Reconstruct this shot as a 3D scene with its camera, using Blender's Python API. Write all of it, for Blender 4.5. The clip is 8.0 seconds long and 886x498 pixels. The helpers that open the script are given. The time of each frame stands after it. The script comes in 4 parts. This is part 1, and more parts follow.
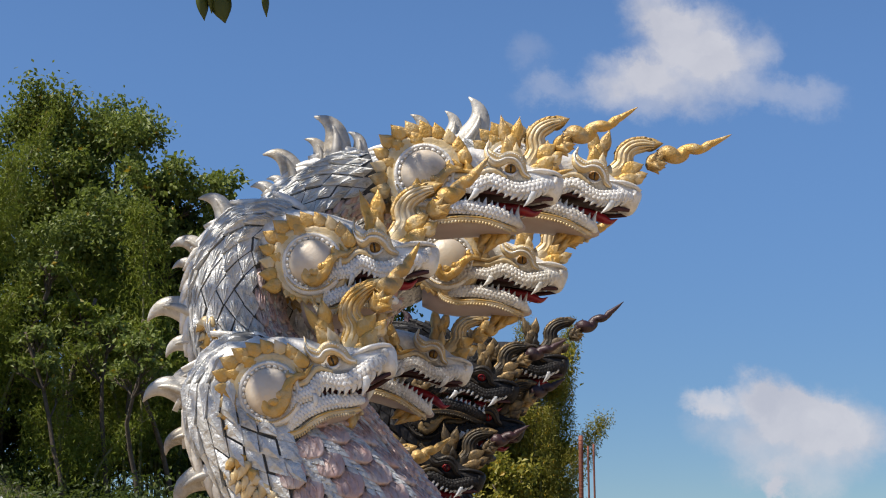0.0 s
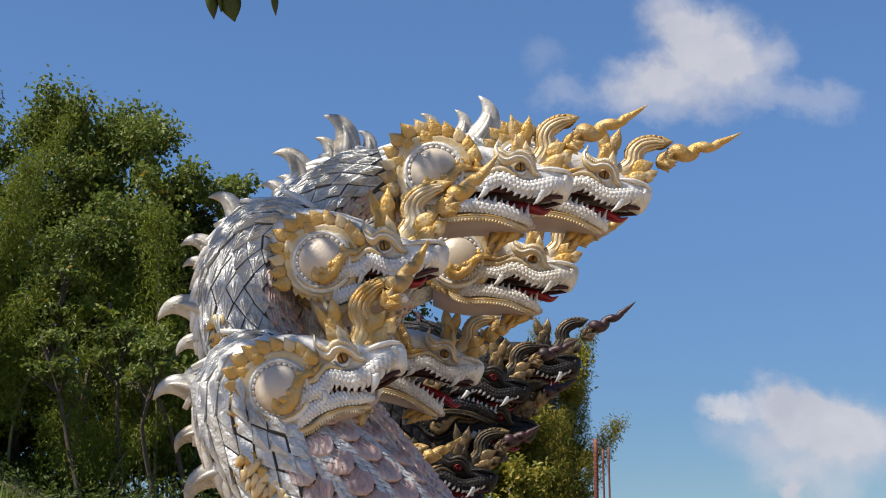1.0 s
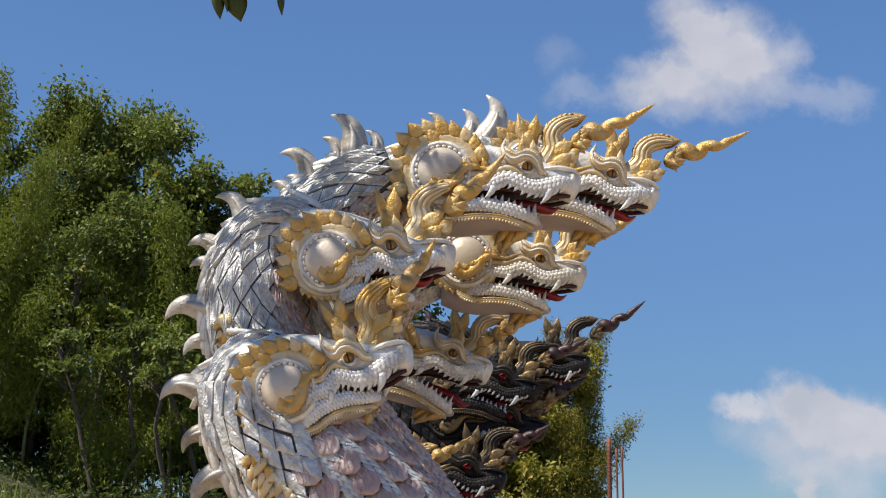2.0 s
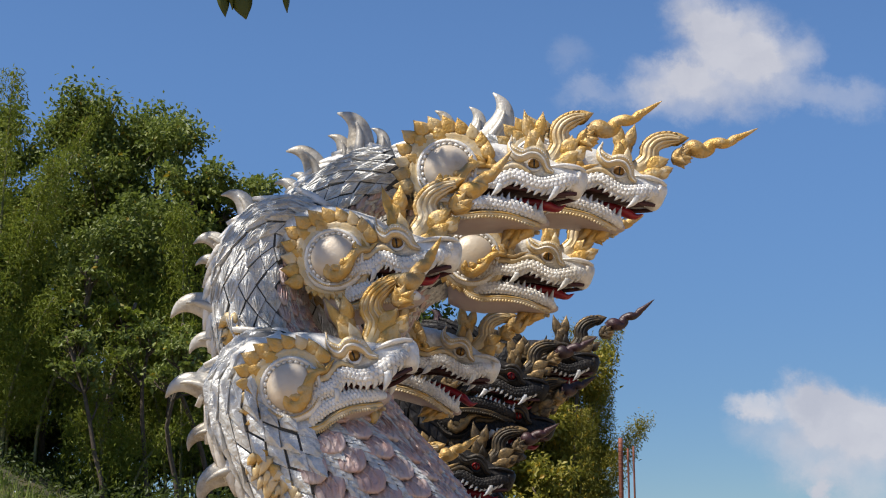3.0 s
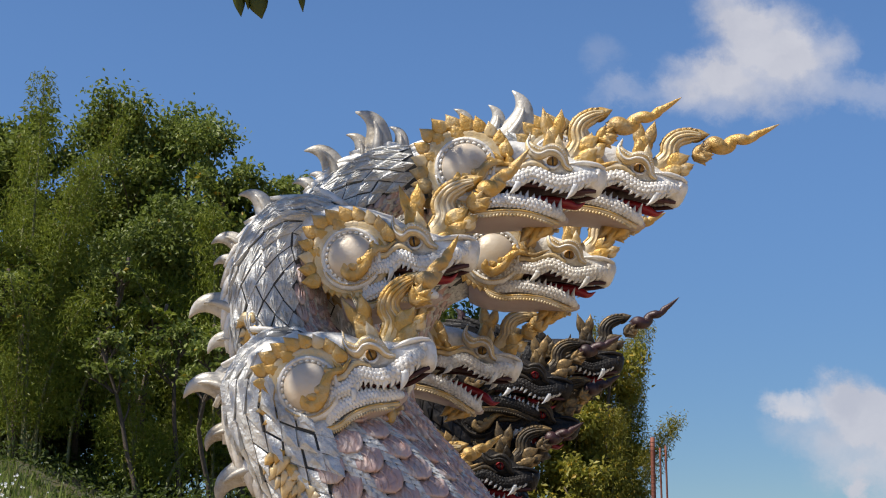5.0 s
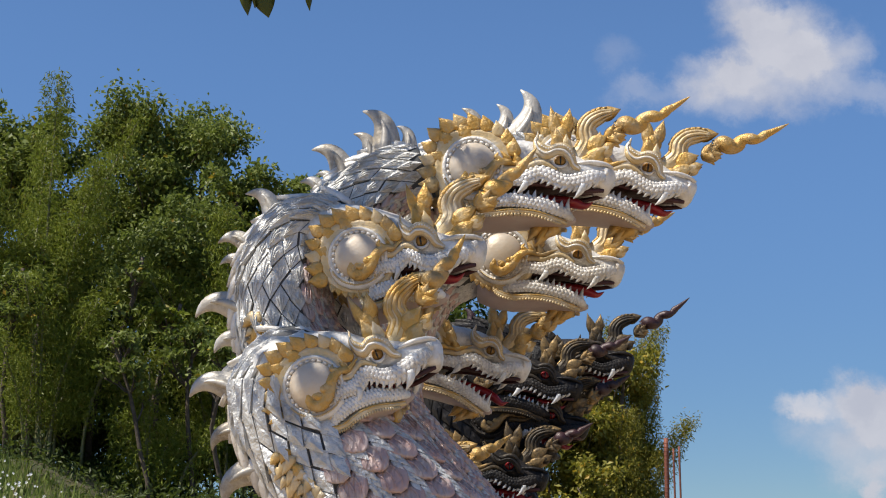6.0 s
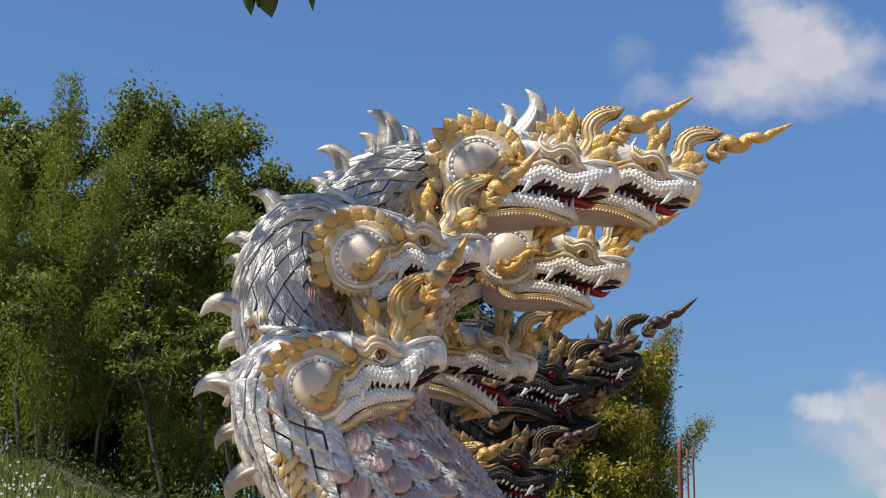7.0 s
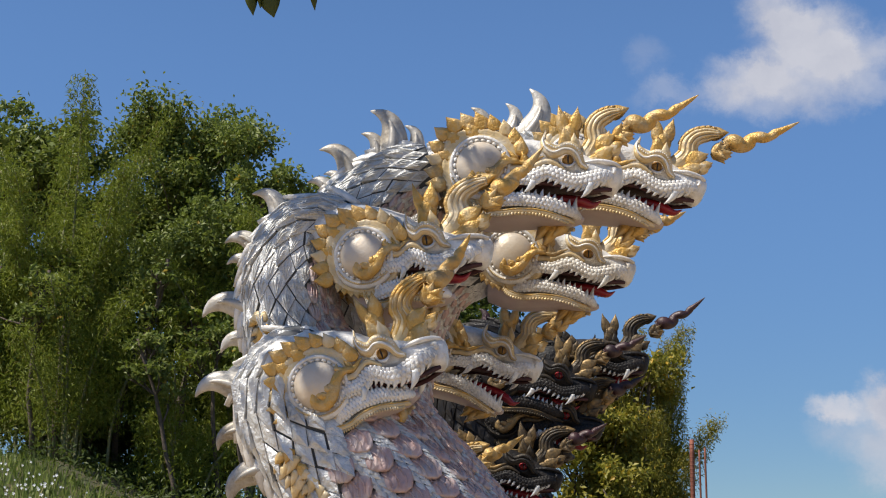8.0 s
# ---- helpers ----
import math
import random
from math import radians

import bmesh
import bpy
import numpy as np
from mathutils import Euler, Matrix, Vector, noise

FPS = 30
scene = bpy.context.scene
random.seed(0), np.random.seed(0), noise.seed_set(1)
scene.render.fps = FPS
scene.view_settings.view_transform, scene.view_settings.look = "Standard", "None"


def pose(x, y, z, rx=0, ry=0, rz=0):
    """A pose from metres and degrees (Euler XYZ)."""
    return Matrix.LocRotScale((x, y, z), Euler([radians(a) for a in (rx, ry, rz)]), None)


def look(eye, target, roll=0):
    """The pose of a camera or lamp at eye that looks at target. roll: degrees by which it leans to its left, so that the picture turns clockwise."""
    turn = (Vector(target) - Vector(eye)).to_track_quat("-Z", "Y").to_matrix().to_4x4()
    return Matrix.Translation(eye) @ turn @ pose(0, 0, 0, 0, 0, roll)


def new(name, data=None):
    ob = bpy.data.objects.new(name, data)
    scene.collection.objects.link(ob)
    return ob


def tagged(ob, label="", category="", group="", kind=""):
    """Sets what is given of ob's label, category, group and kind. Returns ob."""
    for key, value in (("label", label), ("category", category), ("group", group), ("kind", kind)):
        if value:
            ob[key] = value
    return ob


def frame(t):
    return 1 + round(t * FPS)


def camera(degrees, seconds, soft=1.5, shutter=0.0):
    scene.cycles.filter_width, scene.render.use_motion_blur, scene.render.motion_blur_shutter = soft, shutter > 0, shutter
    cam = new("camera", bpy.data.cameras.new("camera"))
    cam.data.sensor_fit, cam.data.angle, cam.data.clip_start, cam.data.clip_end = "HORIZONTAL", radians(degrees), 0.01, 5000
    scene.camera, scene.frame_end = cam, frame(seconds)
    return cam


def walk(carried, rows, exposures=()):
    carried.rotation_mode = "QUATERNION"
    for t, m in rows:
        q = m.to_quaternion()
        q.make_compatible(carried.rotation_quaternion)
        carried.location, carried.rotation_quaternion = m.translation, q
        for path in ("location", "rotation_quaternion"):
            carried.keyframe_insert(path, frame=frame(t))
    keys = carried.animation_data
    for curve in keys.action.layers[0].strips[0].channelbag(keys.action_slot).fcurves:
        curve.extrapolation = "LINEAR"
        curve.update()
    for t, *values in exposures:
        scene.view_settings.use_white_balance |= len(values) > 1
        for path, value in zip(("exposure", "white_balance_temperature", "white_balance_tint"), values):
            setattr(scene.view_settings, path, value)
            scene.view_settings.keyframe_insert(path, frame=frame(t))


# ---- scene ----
cam = camera(32, 8.0, soft=1.1)
PATH = [
    (0, (0.062, -0.994, 1.407), (0.042, 0.966, 1.803), -0.30),
    (0.5, (0.069, -0.996, 1.377), (0.041, 0.963, 1.778), -0.30),
    (1, (0.095, -0.992, 1.369), (0.055, 0.967, 1.771), -0.30),
    (1.5, (0.118, -0.991, 1.373), (0.068, 0.968, 1.774), -0.30),
    (3, (0.170, -0.957, 1.360), (0.096, 1.001, 1.762), -0.30),
    (3.5, (0.186, -0.943, 1.356), (0.103, 1.014, 1.759), -0.30),
    (4, (0.207, -0.927, 1.358), (0.112, 1.029, 1.761), -0.30),
    (4.5, (0.231, -0.924, 1.358), (0.125, 1.032, 1.760), -0.40),
    (6, (0.297, -0.893, 1.357), (0.161, 1.062, 1.760), -0.20),
    (6.5, (0.321, -0.881, 1.354), (0.177, 1.073, 1.757), -0.20),
    (7, (0.357, -0.880, 1.352), (0.202, 1.073, 1.756), -0.20),
    (7.5, (0.389, -0.874, 1.352), (0.225, 1.078, 1.756), -0.20),
    (8, (0.421, -0.865, 1.348), (0.248, 1.086, 1.753), -0.10),
]
walk(cam, [(t, look(eye, target, roll)) for t, eye, target, roll in PATH])

# ---- world and sun ----
SUN_ELEV, SUN_AZ = radians(56), radians(-119)   # azimuth from +y (the view) towards +x
sun_dir = Vector((math.cos(SUN_ELEV) * math.sin(SUN_AZ), math.cos(SUN_ELEV) * math.cos(SUN_AZ), math.sin(SUN_ELEV)))
sun = new("sun", bpy.data.lights.new("sun", "SUN"))
sun.data.energy, sun.data.angle, sun.data.color = 6.0, radians(0.53), (1.0, 0.93, 0.82)
sun.matrix_world = look(sun_dir * 60, (0, 0, 0))
scene.view_settings.exposure = 0.1


class Nodes:
    """A short way to write node trees."""

    def __init__(self, tree):
        self.t = tree
        self.t.nodes.clear()

    def n(self, kind, ins=None, operation=""):
        node = self.t.nodes.new(kind)
        if operation:
            node.operation = operation
        for k, v in (ins or {}).items():
            if isinstance(v, bpy.types.NodeSocket):
                self.t.links.new(v, node.inputs[k])
            else:
                node.inputs[k].default_value = v
        return node

    def math(self, op, a, b=0.0, clamp=False):
        node = self.n("ShaderNodeMath", {0: a, 1: b}, op)
        node.use_clamp = clamp
        return node.outputs[0]

    def ramp(self, fac, lo, hi, a=0.0, b=1.0, smooth=True):
        node = self.n("ShaderNodeMapRange", {0: fac, 1: lo, 2: hi, 3: a, 4: b})
        node.interpolation_type = "SMOOTHSTEP" if smooth else "LINEAR"
        return node.outputs[0]

    def mix(self, fac, a, b, blend="MIX"):
        node = self.n("ShaderNodeMix")
        node.data_type, node.blend_type = "RGBA", blend
        if isinstance(fac, bpy.types.NodeSocket):
            self.t.links.new(fac, node.inputs[0])
        else:
            node.inputs[0].default_value = fac
        for k, v in ((6, a), (7, b)):
            if isinstance(v, bpy.types.NodeSocket):
                self.t.links.new(v, node.inputs[k])
            else:
                node.inputs[k].default_value = (*v, 1) if len(v) == 3 else v
        return node.outputs[2]

    def noise(self, vec, scale, detail=4.0, rough=0.6, out=0):
        return self.n("ShaderNodeTexNoise", {"Vector": vec, "Scale": scale, "Detail": detail, "Roughness": rough}).outputs[out]


world = bpy.data.worlds.new("sky")
scene.world = world
world.use_nodes = True
w = Nodes(world.node_tree)
co = w.n("ShaderNodeTexCoord").outputs["Generated"]
sky = w.n("ShaderNodeTexSky")
sky.sky_type, sky.sun_disc, sky.sun_elevation, sky.sun_rotation = "NISHITA", False, SUN_ELEV, SUN_AZ
sky.altitude, sky.air_density, sky.dust_density, sky.ozone_density = 900, 0.8, 0.1, 6.0
sx = w.n("ShaderNodeSeparateXYZ", {0: co})
ahead = w.math("MAXIMUM", sx.outputs[1], 0.05)
u = w.math("DIVIDE", sx.outputs[0], ahead)
v = w.math("DIVIDE", sx.outputs[2], ahead)
uv = w.n("ShaderNodeCombineXYZ", {0: u, 1: v, 2: 0.0}).outputs[0]
warp = w.noise(uv, 16.0, 8.0, 0.68, out=1)
warped = w.n("ShaderNodeVectorMath", {0: uv, 1: w.n("ShaderNodeVectorMath", {0: w.n("ShaderNodeVectorMath", {0: warp, 1: (0.5, 0.5, 0.5)}, operation="SUBTRACT").outputs[0], 1: (0.055, 0.055, 0.0)}, operation="MULTIPLY").outputs[0]}, operation="ADD").outputs[0]
# clouds: centre (u, v), half sizes, thickness
CLOUDS = [
    (0.135, 0.369, 0.0263, 0.0222, 0.80),
    (0.160, 0.354, 0.0298, 0.0240, 0.80),
    (0.152, 0.328, 0.0408, 0.0238, 0.80),
    (0.116, 0.323, 0.0280, 0.0166, 0.75),
    (0.182, 0.328, 0.0240, 0.0245, 0.60),
    (0.205, 0.341, 0.0148, 0.0178, 0.40),
    (0.206, 0.308, 0.0220, 0.0133, 0.40),
    (0.140, 0.303, 0.0554, 0.0133, 0.50),
    (0.061, 0.311, 0.0225, 0.0103, 0.35),
    (0.051, 0.333, 0.0170, 0.0112, 0.18),
    (0.097, 0.310, 0.0187, 0.0118, 0.45),
    (0.239, 0.305, 0.0219, 0.0125, 0.35),
    (0.161, 0.098, 0.0142, 0.0101, 0.85),
    (0.186, 0.102, 0.0177, 0.0152, 0.95),
    (0.205, 0.092, 0.0211, 0.0208, 0.95),
    (0.177, 0.080, 0.0264, 0.0179, 0.50),
    (0.197, 0.063, 0.0280, 0.0178, 0.50),
    (0.226, 0.085, 0.0280, 0.0222, 1.00),
    (0.203, 0.043, 0.0084, 0.0070, 0.80),
    (0.250, 0.080, 0.0313, 0.0250, 1.00),
    (0.224, 0.053, 0.0382, 0.0155, 0.60),
]
cover = None
for cu, cv, ru, rv, amount in CLOUDS:
    d = w.n("ShaderNodeVectorMath", {0: warped, 1: (cu, cv, 0)}, operation="SUBTRACT").outputs[0]
    d = w.n("ShaderNodeVectorMath", {0: d, 1: (1 / ru, 1 / rv, 0)}, operation="MULTIPLY").outputs[0]
    d = w.n("ShaderNodeVectorMath", {0: d}, operation="LENGTH").outputs["Value"]
    puff = w.ramp(d, 1.3, 0.2, 0.0, amount)
    cover = puff if cover is None else w.math("ADD", cover, puff)
fine = w.noise(uv, 30.0, 6.0, 0.6)
cover = w.math("MULTIPLY", cover, w.ramp(fine, 0.2, 0.75, 0.72, 1.1))
cover = w.math("MINIMUM", cover, 0.9)
front = w.ramp(sx.outputs[1], 0.3, 0.5)
cover = w.math("MULTIPLY", cover, front)
light = w.ramp(w.noise(warped, 14.0, 5.0, 0.55), 0.3, 0.7)
cloud = w.mix(light, (3.9, 4.0, 4.6), (5.0, 5.0, 5.4))
# thin dry air: little haze towards the horizon
clear = w.ramp(sx.outputs[2], 0.0, 0.36, 0.56, 1.10)
blue = w.mix(1.0, sky.outputs[0], w.n("ShaderNodeCombineXYZ", {0: w.math("MULTIPLY", clear, 0.91), 1: clear, 2: w.math("MULTIPLY", clear, 1.04)}).outputs[0], "MULTIPLY")
out = w.mix(cover, blue, cloud)
bg = w.n("ShaderNodeBackground", {0: out, 1: 0.122})
w.t.links.new(bg.outputs[0], w.n("ShaderNodeOutputWorld").inputs[0])

# ---- materials ----
def material(name):
    m = bpy.data.materials.new(name)
    m.use_nodes = True
    return m, Nodes(m.node_tree)


def finish(n, bump=None, strength=0.4, distance=0.01, **ins):
    b = n.n("ShaderNodeBsdfPrincipled", {k.replace("_", " "): v for k, v in ins.items()})
    if bump is not None:
        n.t.links.new(n.n("ShaderNodeBump", {"Height": bump, "Strength": strength, "Distance": distance}).outputs[0], b.inputs["Normal"])
    n.t.links.new(b.outputs[0], n.n("ShaderNodeOutputMaterial").inputs[0])
    return b


def paint(name, colour, worn, dirt, metal, rough, ripple=26.0, dirt_at=(0.52, 0.72), bump=0.5, depth=0.012, grain=0.35, spec=0.5):
    """Old metallic paint on cast cement: worn patches, grime, brush marks and a pitted skin."""
    m, n = material(name)
    p = n.n("ShaderNodeTexCoord").outputs["Object"]
    big = n.noise(p, 3.2, 5.0, 0.62)
    mid = n.noise(p, 14.0, 6.0, 0.65)
    fine = n.noise(p, 70.0, 4.0, 0.6)
    c = n.mix(n.ramp(mid, 0.42, 0.68), colour, worn)
    c = n.mix(n.math("MULTIPLY", n.ramp(big, *dirt_at), n.ramp(fine, 0.25, 0.6, 0.35, 0.8)), c, dirt)
    h = n.math("ADD", n.math("MULTIPLY", n.noise(p, ripple, 4.0, 0.55), 1.0), n.math("MULTIPLY", fine, grain))
    finish(n, h, bump, depth, Base_Color=c, Metallic=metal, Specular_IOR_Level=spec, Roughness=n.ramp(mid, 0.3, 0.75, rough, rough + 0.22, False))
    return m


SILVER = paint("silver_paint", (0.75, 0.73, 0.69), (0.60, 0.57, 0.51), (0.39, 0.34, 0.27), 0.20, 0.33, 24.0, (0.48, 0.70), 0.65, 0.014, 0.45)
FIN = paint("weathered_silver_paint", (0.48, 0.455, 0.41), (0.34, 0.31, 0.26), (0.18, 0.145, 0.10), 0.25, 0.36, 22.0, (0.42, 0.66), 0.5, 0.012, 0.15)
PLATE = paint("silver_scale_paint", (0.62, 0.62, 0.60), (0.48, 0.48, 0.46), (0.27, 0.25, 0.22), 0.26, 0.31, 16.0, (0.50, 0.72), 0.9, 0.03, 0.2)
CREAM = paint("cream_pearl_paint", (0.58, 0.49, 0.38), (0.56, 0.50, 0.42), (0.40, 0.30, 0.18), 0.2, 0.32, bump=0.25)
GOLD = paint("gold_paint", (0.53, 0.315, 0.075), (0.53, 0.40, 0.21), (0.28, 0.21, 0.12), 0.32, 0.34, 34.0, (0.49, 0.69), 0.7, 0.014, 0.5)
PALE_GOLD = paint("pale_gold_paint", (0.60, 0.45, 0.23), (0.62, 0.54, 0.40), (0.36, 0.28, 0.16), 0.22, 0.36, 30.0, (0.50, 0.70), 0.5, 0.012, 0.4)


def belly_paint():
    """Pink pearl paint over cushions with flowing feather grooves."""
    m, n = material("pink_pearl_paint")
    p = n.n("ShaderNodeTexCoord").outputs["Object"]
    mid, fine = n.noise(p, 9.0, 5.0, 0.6), n.noise(p, 60.0, 4.0)
    c = n.mix(n.ramp(mid, 0.35, 0.65), (0.50, 0.335, 0.30), (0.49, 0.41, 0.385))
    c = n.mix(n.ramp(n.noise(p, 4.0, 5.0), 0.55, 0.75, 0.0, 0.6), c, (0.44, 0.29, 0.25))
    groove = n.n("ShaderNodeTexWave", {"Vector": p, "Scale": 9.0, "Distortion": 6.0, "Detail": 3.0, "Detail Scale": 1.5}).outputs[1]
    h = n.math("ADD", groove, n.math("MULTIPLY", fine, 0.3))
    finish(n, h, 0.55, 0.012, Base_Color=c, Metallic=0.08, Roughness=0.48)
    return m


PINK = belly_paint()
THROAT = paint("pink_cream_paint", (0.42, 0.33, 0.295), (0.43, 0.36, 0.325), (0.34, 0.26, 0.21), 0.08, 0.45, 12.0, bump=0.25)
RED = paint("red_paint", (0.27, 0.012, 0.018), (0.20, 0.01, 0.014), (0.10, 0.01, 0.01), 0.0, 0.3)
TOOTH = paint("tooth_paint", (0.70, 0.70, 0.68), (0.60, 0.60, 0.57), (0.4, 0.38, 0.33), 0.25, 0.32)
MAW = paint("dark_mouth_paint", (0.055, 0.012, 0.014), (0.03, 0.01, 0.012), (0.012, 0.008, 0.008), 0.0, 0.55)
EYE = paint("amber_eye_paint", (0.34, 0.19, 0.045), (0.27, 0.13, 0.03), (0.2, 0.1, 0.03), 0.2, 0.15, bump=0.1)
PUPIL = paint("black_pupil_paint", (0.01, 0.008, 0.007), (0.01, 0.008, 0.007), (0.01, 0.008, 0.007), 0.0, 0.2)
JOINT = paint("dark_grey_cement", (0.075, 0.08, 0.085), (0.11, 0.11, 0.11), (0.04, 0.04, 0.04), 0.1, 0.6)
BLACK = paint("black_worn_paint", (0.008, 0.0075, 0.008), (0.018, 0.016, 0.015), (0.035, 0.029, 0.024), 0.0, 0.42, 30.0, (0.46, 0.66), 0.8, 0.014, 0.5, spec=0.28)
DARK_PLATE = paint("black_scale_paint", (0.010, 0.009, 0.009), (0.02, 0.018, 0.017), (0.03, 0.026, 0.02), 0.05, 0.36, spec=0.3)
DARK_FIN = paint("dark_red_fin_paint", (0.045, 0.016, 0.017), (0.03, 0.014, 0.015), (0.02, 0.012, 0.012), 0.1, 0.38)
OLD_GOLD = paint("tarnished_gold_paint", (0.34, 0.22, 0.085), (0.07, 0.05, 0.028), (0.03, 0.026, 0.022), 0.45, 0.38, 34.0, dirt_at=(0.40, 0.60))
DARK_GOLD = paint("blackened_gold_paint", (0.05, 0.038, 0.024), (0.14, 0.095, 0.04), (0.02, 0.018, 0.016), 0.35, 0.42, 30.0, (0.40, 0.60), 0.6)
RED_EYE = paint("red_eye_paint", (0.26, 0.014, 0.014), (0.22, 0.012, 0.012), (0.2, 0.01, 0.01), 0.0, 0.12, bump=0.1)
RUST = paint("rusty_steel", (0.20, 0.065, 0.04), (0.26, 0.10, 0.06), (0.10, 0.045, 0.03), 0.3, 0.6)


def leafy(name, lo, hi, yellow, share):
    m, n = material(name)
    r = n.n("ShaderNodeNewGeometry").outputs["Random Per Island"]
    p = n.n("ShaderNodeTexCoord").outputs["Object"]
    c = n.mix(r, lo, hi)
    c = n.mix(n.ramp(n.math("FRACT", n.math("MULTIPLY", r, 37.7)), 1 - share, 1 - share * 0.9), c, yellow)
    c = n.mix(n.ramp(n.noise(p, 0.9, 3.0), 0.4, 0.7, 0.0, 0.45), c, lo)
    b = n.n("ShaderNodeBsdfPrincipled", {"Base Color": c, "Roughness": 0.5, "Specular IOR Level": 0.3})
    tr = n.n("ShaderNodeBsdfTranslucent", {"Color": n.mix(0.4, c, (0.16, 0.22, 0.02))})
    mixed = n.n("ShaderNodeMixShader", {0: 0.36, 1: b.outputs[0], 2: tr.outputs[0]})
    n.t.links.new(mixed.outputs[0], n.n("ShaderNodeOutputMaterial").inputs[0])
    return m


LEAF_BROAD = leafy("broad_leaf", (0.10, 0.135, 0.025), (0.26, 0.30, 0.075), (0.42, 0.27, 0.03), 0.012)
# leaves inside the wood: its shade is put into this darker colour
LEAF_SHADED = leafy("shaded_leaf", (0.04, 0.06, 0.014), (0.10, 0.13, 0.03), (0.14, 0.14, 0.03), 0.02)
LEAF_BAMBOO = leafy("bamboo_leaf", (0.15, 0.185, 0.02), (0.27, 0.305, 0.045), (0.26, 0.22, 0.05), 0.05)
LEAF_AUTUMN = leafy("yellowing_leaf", (0.19, 0.18, 0.028), (0.36, 0.31, 0.05), (0.50, 0.31, 0.03), 0.07)
LEAF_NEAR = leafy("overhanging_leaf", (0.035, 0.06, 0.014), (0.06, 0.09, 0.02), (0.10, 0.12, 0.03), 0.05)


def rough_stuff(name, a, b, c, scale, rough=0.85):
    m, n = material(name)
    p = n.n("ShaderNodeTexCoord").outputs["Object"]
    col = n.mix(n.ramp(n.noise(p, scale, 6.0, 0.65), 0.35, 0.65), a, b)
    col = n.mix(n.ramp(n.noise(p, scale * 0.12, 4.0), 0.45, 0.7), col, c)
    finish(n, n.noise(p, scale * 3, 5.0, 0.7), 0.6, 0.03, Base_Color=col, Roughness=rough)
    return m


BARK = rough_stuff("bark", (0.075, 0.055, 0.038), (0.12, 0.092, 0.066), (0.05, 0.04, 0.03), 8.0)
CULM = rough_stuff("bamboo_culm", (0.16, 0.17, 0.06), (0.22, 0.20, 0.09), (0.10, 0.11, 0.04), 6.0, 0.5)


def soil():
    """Pale trodden earth in the court, overgrown on the bank."""
    m, n = material("soil")
    p = n.n("ShaderNodeTexCoord").outputs["Object"]
    speck = n.ramp(n.noise(p, 1.6, 6.0, 0.65), 0.35, 0.65)
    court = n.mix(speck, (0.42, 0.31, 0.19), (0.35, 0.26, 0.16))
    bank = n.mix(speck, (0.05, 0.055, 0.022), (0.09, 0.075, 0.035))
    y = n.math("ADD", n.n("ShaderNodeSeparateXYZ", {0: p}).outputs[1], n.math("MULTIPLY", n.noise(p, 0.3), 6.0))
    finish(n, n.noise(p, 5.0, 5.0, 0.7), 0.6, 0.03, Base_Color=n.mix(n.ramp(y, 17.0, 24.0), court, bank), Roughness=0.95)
    return m


SOIL = soil()
GRASS = leafy("grass_blade", (0.13, 0.18, 0.035), (0.26, 0.31, 0.08), (0.34, 0.30, 0.14), 0.12)
PETAL = paint("white_petal", (0.75, 0.75, 0.72), (0.7, 0.7, 0.66), (0.6, 0.6, 0.5), 0.0, 0.6)

